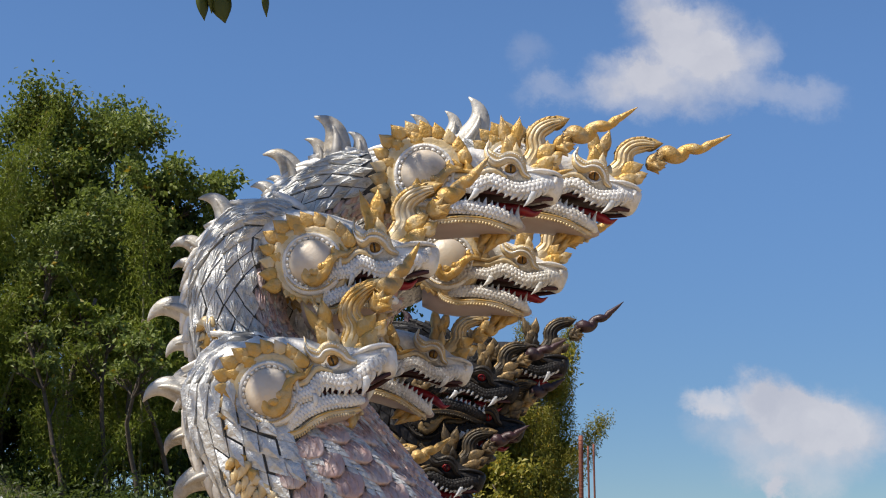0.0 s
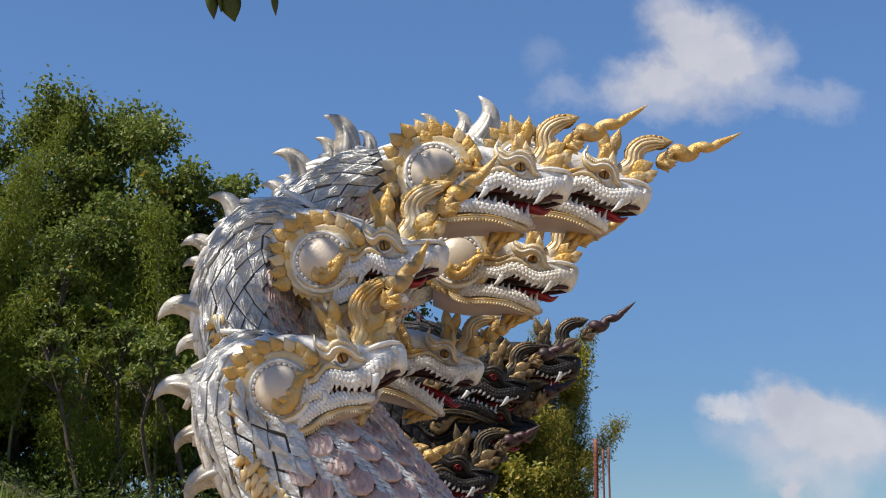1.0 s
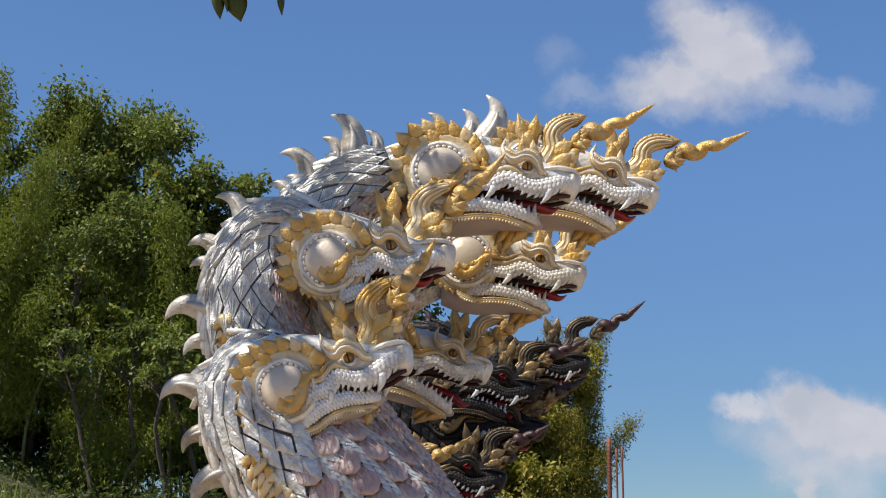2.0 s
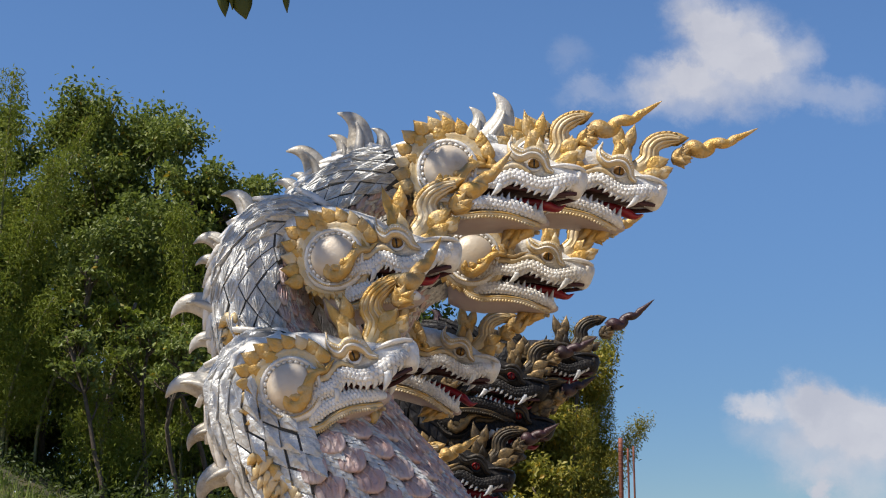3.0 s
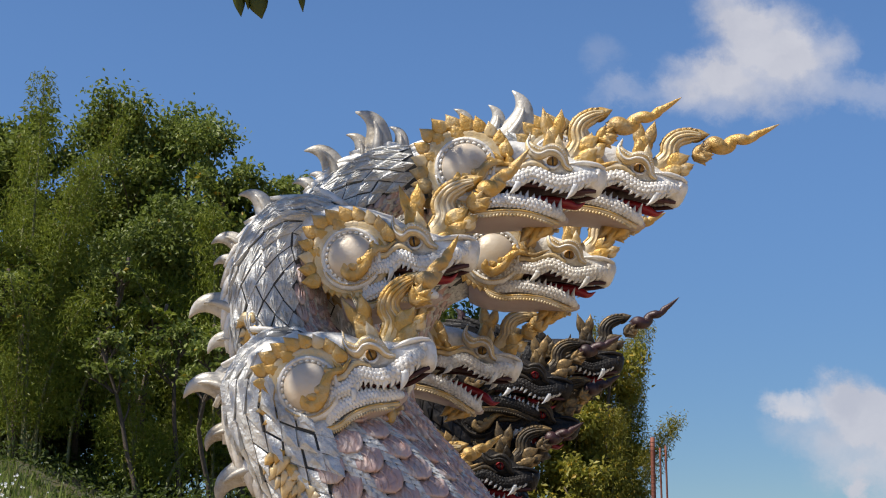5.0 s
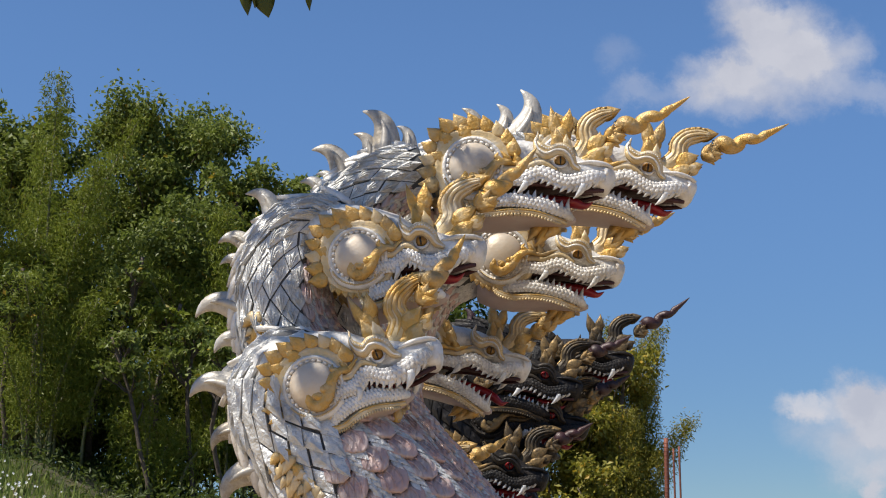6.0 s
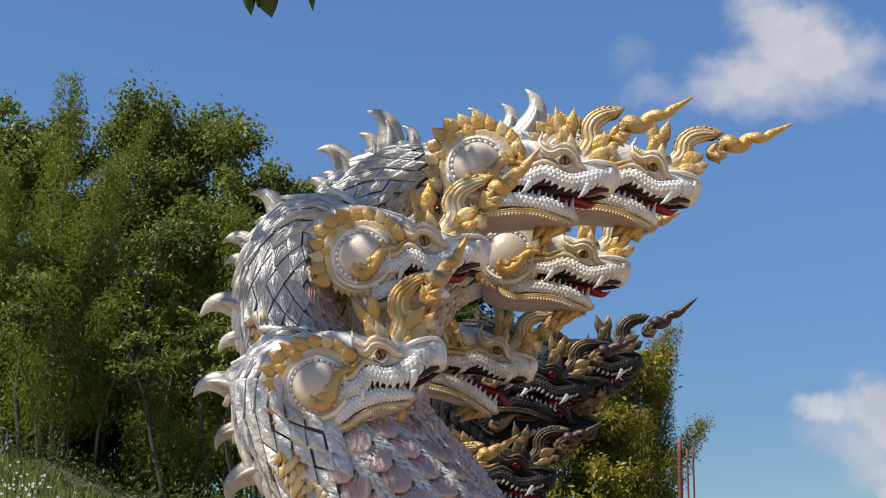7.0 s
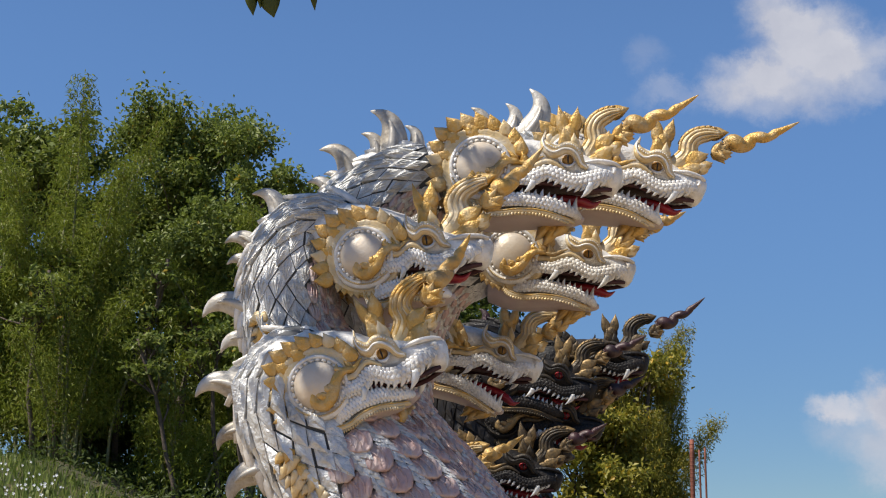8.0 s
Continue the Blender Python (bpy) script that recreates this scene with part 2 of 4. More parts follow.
# ---- mesh tools ----
class Shape:
    """Gathers pieces, each with its own material, into one mesh."""

    def __init__(self):
        self.v, self.f, self.m, self.mats, self.count = [], [], [], [], 0

    def add(self, verts, faces, mat):
        if mat not in self.mats:
            self.mats.append(mat)
        k = self.mats.index(mat)
        verts = np.asarray(verts, float).reshape(-1, 3)
        self.v.append(verts)
        self.f += [tuple(i + self.count for i in f) for f in faces]
        self.m += [k] * len(faces)
        self.count += len(verts)
        return self

    def take(self, other, change):
        for mat_i, mat in enumerate(other.mats):
            if mat not in self.mats:
                self.mats.append(mat)
        verts = change(np.concatenate(other.v))
        self.v.append(verts)
        self.f += [tuple(i + self.count for i in f) for f in other.f]
        self.m += [self.mats.index(other.mats[k]) for k in other.m]
        self.count += len(verts)

    def mesh(self, name, smooth=True):
        me = bpy.data.meshes.new(name)
        me.from_pydata(np.concatenate(self.v).tolist(), [], self.f)
        for mat in self.mats:
            me.materials.append(mat)
        me.polygons.foreach_set("material_index", self.m)
        flat = [mat in (PLATE, DARK_PLATE) for mat in self.mats]
        me.polygons.foreach_set("use_smooth", [smooth and not flat[k] for k in self.m])
        me.update()
        return me

    def thing(self, name, smooth=True):
        return new(name, self.mesh(name, smooth))

    # pieces
    def rings(self, rings, mat, caps=True):
        """A skin over closed rings of equal count; a ring may be a single point repeated."""
        n, k = len(rings[0]), len(rings)
        faces = [(i * n + j, i * n + (j + 1) % n, (i + 1) * n + (j + 1) % n, (i + 1) * n + j) for i in range(k - 1) for j in range(n)]
        if caps:
            faces += [tuple(range(n - 1, -1, -1)), tuple(range((k - 1) * n, k * n))]
        return self.add(np.concatenate(rings), faces, mat)

    def tube(self, path, radii, mat, seg=10, flat=1.0, side=(0, 1, 0)):
        """A tube along path; flat scales its thickness along side."""
        path = np.asarray(path, float)
        tang = np.gradient(path, axis=0)
        tang /= np.linalg.norm(tang, axis=1)[:, None] + 1e-12
        side = np.asarray(side, float)
        out = []
        for p, t, r in zip(path, tang, radii):
            a = side - t * np.dot(side, t)
            a /= np.linalg.norm(a) + 1e-9
            b = np.cross(t, a)
            th = np.linspace(0, 2 * np.pi, seg, endpoint=False)
            out.append(p + r * (np.cos(th)[:, None] * a * flat + np.sin(th)[:, None] * b))
        return self.rings(out, mat)

    unit_balls = {}

    def ball(self, c, r, mat, seg=8, rows=5):
        if (seg, rows) not in self.unit_balls:
            out = []
            for ph in np.linspace(-np.pi / 2 + 0.05, np.pi / 2 - 0.05, rows + 1):
                th = np.linspace(0, 2 * np.pi, seg, endpoint=False)
                out.append(np.stack([np.cos(ph) * np.cos(th), np.cos(ph) * np.sin(th), np.full(seg, np.sin(ph))], 1))
            one = Shape().rings(out, mat)
            self.unit_balls[seg, rows] = np.concatenate(one.v), one.f
        v, f = self.unit_balls[seg, rows]
        return self.add(np.asarray(c) + v * r, f, mat)

    def leaf(self, base, tip, face, width, thick, mat, bend=0.0, rows=6, blunt=0.8):
        """A pointed, ridged leaf from base to tip; face: the way its front looks; bend: how far its tip curls sideways."""
        base, tip, face = (np.asarray(a, float) for a in (base, tip, face))
        along = tip - base
        length = np.linalg.norm(along)
        t = along / (length + 1e-9)
        face = face - t * np.dot(face, t)
        face /= np.linalg.norm(face) + 1e-9
        side = np.cross(face, t)
        out = []
        for s in np.linspace(0.0, 1.0, rows):
            wd = width * 0.5 * max(0.04, math.sin(math.pi * min(1, 0.22 + 0.78 * s) ** blunt) if s < 1 else 0.03)
            p = base + along * s + side * bend * length * s * s
            h = thick * (0.5 + 0.5 * math.sin(math.pi * s))
            out.append(np.array([p - side * wd, p + face * h * 0.7 - side * wd * 0.45, p + face * h, p + face * h * 0.7 + side * wd * 0.45, p + side * wd, p - face * h * 0.3]))
        return self.rings(out, mat)


def bodhi_leaf(s, base, tip, face, width, thick, mat, bend=0.0):
    """A broad leaf with a wide foot, swollen sides and a short curled point."""
    base, tip, face = (np.asarray(a, float) for a in (base, tip, face))
    along = tip - base
    length = np.linalg.norm(along)
    d = along / length
    face = face - d * np.dot(face, d)
    face /= np.linalg.norm(face)
    side = np.cross(face, d)
    out = []
    for q, wd in ((-0.12, 0.62), (0.0, 0.86), (0.22, 1.0), (0.42, 0.92), (0.6, 0.68), (0.76, 0.38), (0.9, 0.17), (1.0, 0.02)):
        p = base + along * q + side * bend * length * max(0, q) ** 2
        h, wd = thick * (0.55 + 0.45 * math.sin(math.pi * max(0.0, q))), wd * width * 0.5
        out.append(np.array([p - side * wd - face * h * 0.6, p - side * wd * 0.92 + face * h * 0.35, p - side * wd * 0.5 + face * h * 0.95, p + face * h * 0.78, p + side * wd * 0.5 + face * h * 0.95, p + side * wd * 0.92 + face * h * 0.35, p + side * wd - face * h * 0.6]))
    s.rings(out, mat)


def curve(points, n):
    """A smooth path of n points through the given ones."""
    p = np.asarray(points, float)
    p = np.vstack([2 * p[0] - p[1], p, 2 * p[-1] - p[-2]])
    out = []
    for u in np.linspace(0, len(p) - 3 - 1e-6, n):
        i, f = int(u), u - int(u)
        a, b, c, d = p[i:i + 4]
        out.append(0.5 * (2 * b + (c - a) * f + (2 * a - 5 * b + 4 * c - d) * f * f + (3 * b - a - 3 * c + d) * f ** 3))
    return np.array(out)


def taper(n, *stops):
    return np.interp(np.linspace(0, 1, n), np.linspace(0, 1, len(stops)), stops)


def part(name, shape, parent, label="", smooth=True):
    ob = shape.thing(name, smooth)
    ob.parent = parent
    return tagged(ob, label)

# ---- the nagas ----
SILVER_COAT = dict(skin=SILVER, scale=PLATE, gold=GOLD, pale=PALE_GOLD, belly=PINK, joint=JOINT, eye=EYE, throat=THROAT, dome=CREAM, fin=FIN, beads=True)
BLACK_COAT = dict(skin=BLACK, scale=DARK_PLATE, gold=OLD_GOLD, pale=DARK_GOLD, belly=BLACK, joint=BLACK, eye=RED_EYE, throat=BLACK, dome=BLACK, fin=DARK_FIN, horn=DARK_FIN, beads=True)


def flame_leaf(s, base, ang, length, width, y, mat, bend=0.25, out=0.15, thick=0.17):
    """A flame-shaped leaf standing on a side face, pointing along the angle in the x-z plane."""
    d = np.array([math.cos(ang), -out, math.sin(ang)])
    b = np.array([base[0], y, base[1]])
    bodhi_leaf(s, b, b + d * length, (0, -1, 0), width, width * thick, mat, bend)


def scroll(s, c, r0, turns, start, y, mat, thick, hand=1):
    """A raised spiral scroll on a side face."""
    n = 22
    a = start + hand * np.linspace(0, turns * 2 * math.pi, n)
    r = r0 * np.linspace(1, 0.18, n)
    path = np.stack([c[0] + r * np.cos(a), np.full(n, y), c[1] + r * np.sin(a)], 1)
    s.tube(path, taper(n, thick * 0.5, thick, thick * 0.7), mat, 6)


def lip(s, points, heights, mat, beads, n=60):
    """A broad flat lip over a path on the flank, set with close rows of low scale-like knobs."""
    path, h = curve(points, n), taper(n, *heights)
    s.tube(path, h, mat, 14, 0.62)
    if not beads:
        return path
    run = np.concatenate([[0], np.cumsum(np.linalg.norm(np.diff(path, axis=0), axis=1))])
    tang = np.gradient(path, axis=0)
    tang /= np.linalg.norm(tang, axis=1)[:, None]
    for row, w in enumerate((-0.72, -0.26, 0.22, 0.68)):
        for d in np.arange(6 + 4.2 * (row % 2), run[-1] - 4, 8.4):
            p, tg = (np.array([np.interp(d, run, a[:, i]) for i in range(3)]) for a in (path, tang))
            hh = float(np.interp(d, run, h))
            up = np.array([-tg[2], 0, tg[0]])
            up *= np.sign(up[2]) if abs(up[2]) > 0.3 else 1
            size = min(5.0, hh * 0.44)
            s.ball(p + up * hh * w + np.array([0, -0.62 * hh * math.sqrt(1 - w * w) + 0.5, 0]), (size, 1.15, size * 0.95), mat, 7, 4)
    return path


def head_side(coat, dx, dz, ring):
    """The ornaments of one flank of a head (its -y side): eye, brow, lips, teeth, cheek disc and flame border.
    Lengths are in units of about 3 mm; the eye is the origin, x runs to the nose."""
    s = Shape()
    skin, gold, pale = coat["skin"], coat["gold"], coat["pale"]
    # eye in its socket
    s.ball((0, -43, 0), (11, 8, 10.5), coat["eye"], 14, 9)
    s.ball((1, -49.5, 0), (2.0, 2.3, 8.5), PUPIL, 8, 5)
    s.tube(curve([(-17, -46, 0), (-8, -50, -11), (5, -50, -13), (15, -45, -4)], 12), taper(12, 2, 3.5, 2), skin, 6)
    # brow: a broad double band whose rear end rises to a point
    brow = [(-38, -50, 52), (-43, -53, 34), (-38, -56, 18), (-24, -57, 9), (-6, -57, 15), (9, -56, 13), (20, -53, 2), (26, -49, -11), (36, -45, -18)]
    b = curve(brow, 36)
    s.tube(b, taper(36, 0.8, 6, 9, 9.5, 8, 8, 8, 7, 3), pale, 10, 0.7)
    lift = taper(36, 0.0, 0.5, 1, 1, 1, 0.9, 0.5, 0.2)[:, None]
    s.tube(b + np.array([3.0, -2.0, 9.5]) * lift, taper(36, 0.6, 4, 6, 6, 6, 6, 5, 4, 2), pale, 8, 0.8)
    s.tube(b + np.array([-1.0, -6.5, 1.0]), taper(36, 0.4, 2, 2.4, 2.4, 2.2, 1.5), skin, 6)
    for p, q in list(zip(curve(brow, 30), taper(30, 0.0, 0.5, 1, 1, 1, 0.9, 0.5, 0.2)))[3:25]:
        s.ball(p + np.array([3.0, -6.5, 9.5]) * q, 1.7, skin, 6, 4)
    # upper lip
    up = [(-142, -65, -84), (-131, -66, -62), (-114, -66, -42), (-92, -64, -37), (-72, -62, -38), (-56, -60, -31), (-40, -58, -25), (-25, -57, -28), (-5, -54, -38), (15, -52, -43), (40, -48, -38), (62, -42, -31), (80, -30, -28)]
    u = lip(s, up, (4, 8, 11, 12, 12, 12, 12.5, 13, 13.5, 14, 14.5, 13, 9), skin, coat["beads"])
    # bands above the lip: gold behind, silver under the eye
    s.tube(u[6:40] + np.array([0, -1, 19]), taper(34, 1, 6, 6, 5.5, 5, 3), pale, 8, 0.7)
    s.tube(u[10:30] + np.array([0, -2, 29]), taper(20, 1, 4, 5, 4, 1), gold, 8, 0.7)
    for k, (x, z, a, ln) in enumerate(((-92, -8, 1.9, 30), (-76, -10, 1.6, 24), (-104, -12, 2.3, 24))):
        s.leaf((x, -60, z), (x + ln * math.cos(a), -62, z + ln * math.sin(a)), (0, -1, 0), 20, 7, gold, 0.3)
    upper, s = s, Shape()
    # lower lip
    lo = [(-150, -62, -86), (-128, -64, -80), (-100, -62, -76), (-64, -57, -78), (-28, -50, -85), (-4, -42, -93), (13, -30, -99), (20, -14, -102)]
    l = lip(s, lo, (6, 11, 12.5, 12.5, 12, 11, 9, 6), skin, coat["beads"], 44)
    # gold trim with small notched leaves below the lower lip
    trim = curve([(-172, -60, -62), (-162, -63, -90), (-130, -64, -100), (-90, -62, -97), (-50, -56, -99), (-14, -46, -108), (10, -30, -114)], 40)
    s.tube(trim, taper(40, 5, 7, 7, 6.5, 4), pale, 8, 0.7)
    s.tube(trim + np.array([0, -3.5, 3]), taper(40, 1, 1.8, 1.8, 1), gold, 6)
    for i in range(2, 37):
        p = trim[i] + np.array([0, -3, -3])
        s.leaf(p, p + np.array([-5, -1, -5]), (0, -1, 0.2), 7, 2.0, pale, 0.2, 4)
    # teeth: small pointed ones with long fangs in front and at the back
    lower, s = s, upper
    for i, x in enumerate(np.linspace(-62, 66, 12)):
        k = np.interp(x, [p[0] for p in up], range(len(up)))
        j = int(k / (len(up) - 1) * 59)
        big = {0: 1.9, 1: 1.2, 9: 2.1, 10: 1.2}.get(i, 1.0)
        p = u[j] + np.array([0, -1, -8])
        n = 6
        path = np.stack([p + np.array([-8 * big * q * q, -2 * q * big, -14 * big * q * (0.8 + 0.4 * abs(math.sin(3.1 * i)))]) for q in np.linspace(0, 1, n)])
        s.tube(path, taper(n, 5.6 * big ** 0.6, 4.6 * big ** 0.6, 0.4), TOOTH, 7)
    for i, x in enumerate(np.linspace(-84, 12, 9)):
        k = np.interp(x, [p[0] for p in lo], range(len(lo)))
        j = int(k / (len(lo) - 1) * 43)
        big = {8: 1.7, 3: 1.2}.get(i, 1.0)
        p = l[j] + np.array([0, 1, 7])
        path = np.stack([p + np.array([3 * big * q * q, 0, 15 * big * q]) for q in np.linspace(0, 1, 5)])
        lower.tube(path, taper(5, 4.8 * big ** 0.6, 3.6, 0.4), TOOTH, 7)
    # nostril curl and the ridge along the top of the snout
    scroll(s, (80, -18), 9, 1.1, 2.5, -31, skin, 5)
    s.tube(curve([(30, -40, -4), (58, -38, -2), (82, -31, -5), (96, -22, -10)], 14), taper(14, 2, 4.5, 4.5, 3), skin, 8)
    face, s = s, Shape()
    # cheek disc: low dome, chain of flat links, outer rings
    c = np.array([dx, dz])
    th = np.linspace(0, 2 * math.pi, 40, endpoint=False)

    def circle(r, y):
        return np.stack([c[0] + r * np.cos(th), np.full(40, y), c[1] + r * np.sin(th)], 1)

    def border(a):
        """The gold border is round in front and squarer behind."""
        q = 3.2 if 1.3 < a < 3.3 else 2.2
        return 1 / (abs(math.cos(a)) ** q + abs(math.sin(a)) ** q) ** (1 / q)

    def rim(f, y):
        return np.array([(c[0] + ring * f * border(a) * math.cos(a), y, c[1] + ring * f * border(a) * math.sin(a)) for a in th])
    s.rings([rim(f, y) for f, y in ((1.36, -44), (1.35, -59), (1.30, -63), (1.20, -65), (1.12, -63), (1.07, -64), (1.02, -64))], pale)
    s.rings([circle(ring * f, y) for f, y in ((1.07, -60), (1.05, -66), (1.0, -70), (0.93, -70), (0.89, -66))], skin)
    s.rings([circle(ring * f, y) for f, y in ((0.91, -64), (0.82, -65), (0.80, -70), (0.74, -74), (0.55, -80), (0.3, -84), (0.02, -85))], coat["dome"])
    for i in range(26):
        a = 2 * math.pi * i / 26
        p = np.array([c[0] + ring * 0.855 * math.cos(a), -68, c[1] + ring * 0.855 * math.sin(a)])
        d = np.array([-math.sin(a), 0, math.cos(a)]) * ring * 0.085
        s.tube([p - d, p - d * 0.5, p + d * 0.5, p + d], (1.0, 3.0, 3.0, 1.0), skin, 6)
    # gold flame that flows from the lip on to the lower front of the disc
    for pts, wide in (([(1.30, 0.08), (0.92, 0.10), (0.62, -0.12), (0.38, -0.46), (0.02, -0.70), (-0.26, -0.54), (-0.22, -0.26), (-0.36, 0.06)], (4, 7, 9, 11, 12, 9, 5, 0.6)),
                      ([(0.52, -0.20), (0.30, -0.26), (0.20, -0.08), (0.10, 0.14)], (7, 8, 5, 0.6)),
                      ([(0.30, -0.52), (0.06, -0.42), (-0.04, -0.28), (0.06, -0.18)], (5, 8, 6, 1)),
                      ([(0.95, 0.10), (0.80, 0.26), (0.86, 0.42)], (6, 5, 0.6))):
        path = curve([(c[0] + ring * px, -81 + 13 * max(0, math.hypot(px, pz) - 0.45), c[1] + ring * pz) for px, pz in pts], 22)
        s.tube(path, taper(22, *wide), gold, 8, 0.5)
    # raised band from the mouth corner that wraps under the disc
    wrap = [(dx + ring * 1.04 * math.cos(a), -67, dz + ring * 1.04 * math.sin(a)) for a in np.linspace(3.4, 5.5, 8)]
    wrap += [(-116, -68, -52), (-100, -64, -26)] if dx < -130 else [(-84, -66, -52), (-68, -62, -26)]
    w2 = curve(wrap, 30)
    s.tube(w2, taper(30, 2, 7, 8, 8, 7, 4), skin, 8, 0.7)
    for p in curve(wrap, 44)[3:40]:
        s.ball(p + np.array([0, -5.5, 1]), 2.0, pale, 6, 4)
    # broad flame leaves set edge to edge along the border, with a second row on its square corner, small ones below
    for a0, a1, cnt, at, ln, wd in ((0.30, 3.60, 12, 1.36, 0.56, 0.55), (1.75, 2.85, 3, 1.08, 0.46, 0.50), (3.85, 5.25, 9, 1.24, 0.28, 0.32)):
        for i in range(cnt):
            a = a0 + (a1 - a0) * i / (cnt - 1)
            r = ring * at * border(a)
            k = 1 + 0.10 * math.sin(7.3 * i + 2 * at)
            lean = a + 0.5 * (2.25 - a) if a < 3.7 else a + 0.3
            flame_leaf(s, (c[0] + r * math.cos(a), c[1] + r * math.sin(a)), lean, ring * ln * k, ring * wd * k, -62, gold if (i + cnt) % 7 else pale, 0.15, 0.04, 0.16)
    return face, lower, s


def both(s, flank, change):
    """Adds a flank and its mirror image."""
    near = np.concatenate(flank.v)
    for sign in (1, -1):
        flip = Shape()
        flip.mats, flip.m, flip.count = flank.mats, flank.m, flank.count
        flip.v = [near * np.array([1, sign, 1])]
        flip.f = flank.f if sign == 1 else [tuple(reversed(f)) for f in flank.f]
        s.take(flip, change)


def head(coat, back=1.0, fore=1.0, ring=50.0, crest_turn=0.0, crest_size=1.0, cap=0.0, bulb=(106, 62), horn_tip=(240, 130), coil=1.0, jaw_up=0.0, jaw_lift=0.0, gilt_crest=False):
    """One naga head. back and fore stretch what lies behind and before the eye."""
    s = Shape()
    skin, gold, pale = coat["skin"], coat["gold"], coat["pale"]

    def section(x, top, low, wd, power=2.6, n=24):
        th = np.linspace(0, 2 * math.pi, n, endpoint=False)
        cy, cz = np.cos(th), np.sin(th)
        yy = np.sign(cy) * np.abs(cy) ** (2 / power) * wd
        zz = (top + low) / 2 + np.sign(cz) * np.abs(cz) ** (2 / power) * (top - low) / 2
        # the snout's end is cut off at a slant
        return np.stack([x + 0.32 * (zz - top) * min(1, max(0, (x - 55) / 40)), yy, zz], 1)
    skull = [(-215, 10, -60, 44), (-190, 30, -70, 54), (-150, 44, -78, 60), (-110, 50, -62, 60), (-70, 48, -38, 55), (-35, 44, -36, 48), (0, 34, -38, 43), (25, 20, -42, 42), (50, 6, -48, 41), (70, 1, -52, 38), (86, -2, -56, 35), (95, -5, -58, 31), (99, -9, -56, 27), (101, -14, -52, 22), (101, -22, -44, 12)]
    s.rings([section(*r) for r in skull], skin)
    if cap:
        hood = [(-10, 38, -10, 40), (-45, 60, -10, 50), (-90, 76, -20, 58), (-150, 92, -30, 62), (-215, 102, -30, 62), (-262, 96, -20, 58), (-290, 70, -10, 46), (-300, 50, 10, 20)]
        s.rings([section(x, 40 + (top - 40) * cap, low, wd, 2.2) for x, top, low, wd in hood], skin)
    palate = [(-120, -40, -62, 50), (-80, -30, -46, 50), (-20, -34, -46, 42), (40, -40, -52, 34), (70, -40, -50, 22)]
    s.rings([section(*r) for r in palate], MAW)
    jaw = [(-205, -40, -104, 40), (-170, -60, -116, 52), (-130, -74, -119, 57), (-90, -71, -116, 54), (-50, -73, -115, 49), (-14, -81, -116, 41), (10, -90, -113, 29), (22, -95, -110, 16), (28, -99, -106, 5)]
    chin = Shape()
    chin.rings([section(*r) for r in jaw], coat["throat"])
    chin.rings([section(*r) for r in ((-120, -58, -80, 48), (-80, -62, -78, 50), (-30, -70, -84, 42), (0, -80, -92, 30))], MAW)
    # tongue, lifted at its tip
    tg = curve([(-70, 0, -68), (-20, 0, -66), (20, -6, -70), (44, -10, -78), (60, -10, -70)], 18)
    chin.tube(tg, taper(18, 11, 12, 11, 9, 5, 0.6), RED, 10, 1.6)
    # gums inside the lips
    for y in (-1, 1):
        s.tube(curve([(-100, 52 * y, -50), (-50, 50 * y, -44), (0, 43 * y, -50), (40, 38 * y, -56), (78, 22 * y, -52)], 20), [4.5] * 20, MAW, 6)
    face, lower, disc = head_side(coat, -158 * back, -12, ring)
    both(s, face, lambda v: v)
    # beard under the chin
    for k, (x, ln) in enumerate(((-22, 44), (-36, 34), (-8, 30))):
        chin.leaf((x, 0, -108), (x - 22, -4, -110 - ln), (0.0, -1, 0), 28, 12, gold, -0.12)
    # a tulip-shaped bud behind the crest
    s.ball((4, 0, 62), (19, 17, 25), gold, 14, 9)
    s.ball((6, 0, 34), (13, 14, 12), pale, 12, 7)
    for y in (-1, 1):
        bodhi_leaf(s, (-2, 9 * y, 66), (-22, 6 * y, 112), (0, y, 0), 26, 9, gold, 0.15 * y)
        bodhi_leaf(s, (12, 9 * y, 70), (26, 6 * y, 108), (0, y, 0), 26, 9, gold, -0.15 * y)
        bodhi_leaf(s, (0, 14 * y, 30), (-10, 18 * y, 70), (0, y, 0), 30, 8, gold, 0.1 * y)
        bodhi_leaf(s, (12, 14 * y, 26), (16, 19 * y, 58), (0, y, 0), 24, 8, pale, -0.1 * y)
    # crest: a thick ribbed S-shaped plume on the brow
    c, k = math.cos(crest_turn), math.sin(crest_turn)

    def turn(p):
        p = np.asarray(p, float)
        q = p.copy()
        x, z = p[..., 0] - 30, p[..., 2] - 20
        q[..., 0], q[..., 2] = 30 + crest_size * (c * x - k * z), 20 + crest_size * (k * x + c * z)
        return q
    stem = curve(turn([(20, 0, 2), (40, 0, 22), (54, 0, 44), (53, 0, 66), (64, 0, 84), (86, 0, 94), (108, 0, 96)]), 36)
    s.tube(stem, taper(36, 20, 20, 19, 18, 16, 14, 7) * crest_size, pale, 14, 0.8)
    d = np.gradient(stem, axis=0)
    nrm = np.stack([-d[:, 2], np.zeros(36), d[:, 0]], 1) / np.linalg.norm(d, axis=1)[:, None]
    wide = taper(36, 19, 19, 18, 17, 15, 13, 6)[:, None] * crest_size
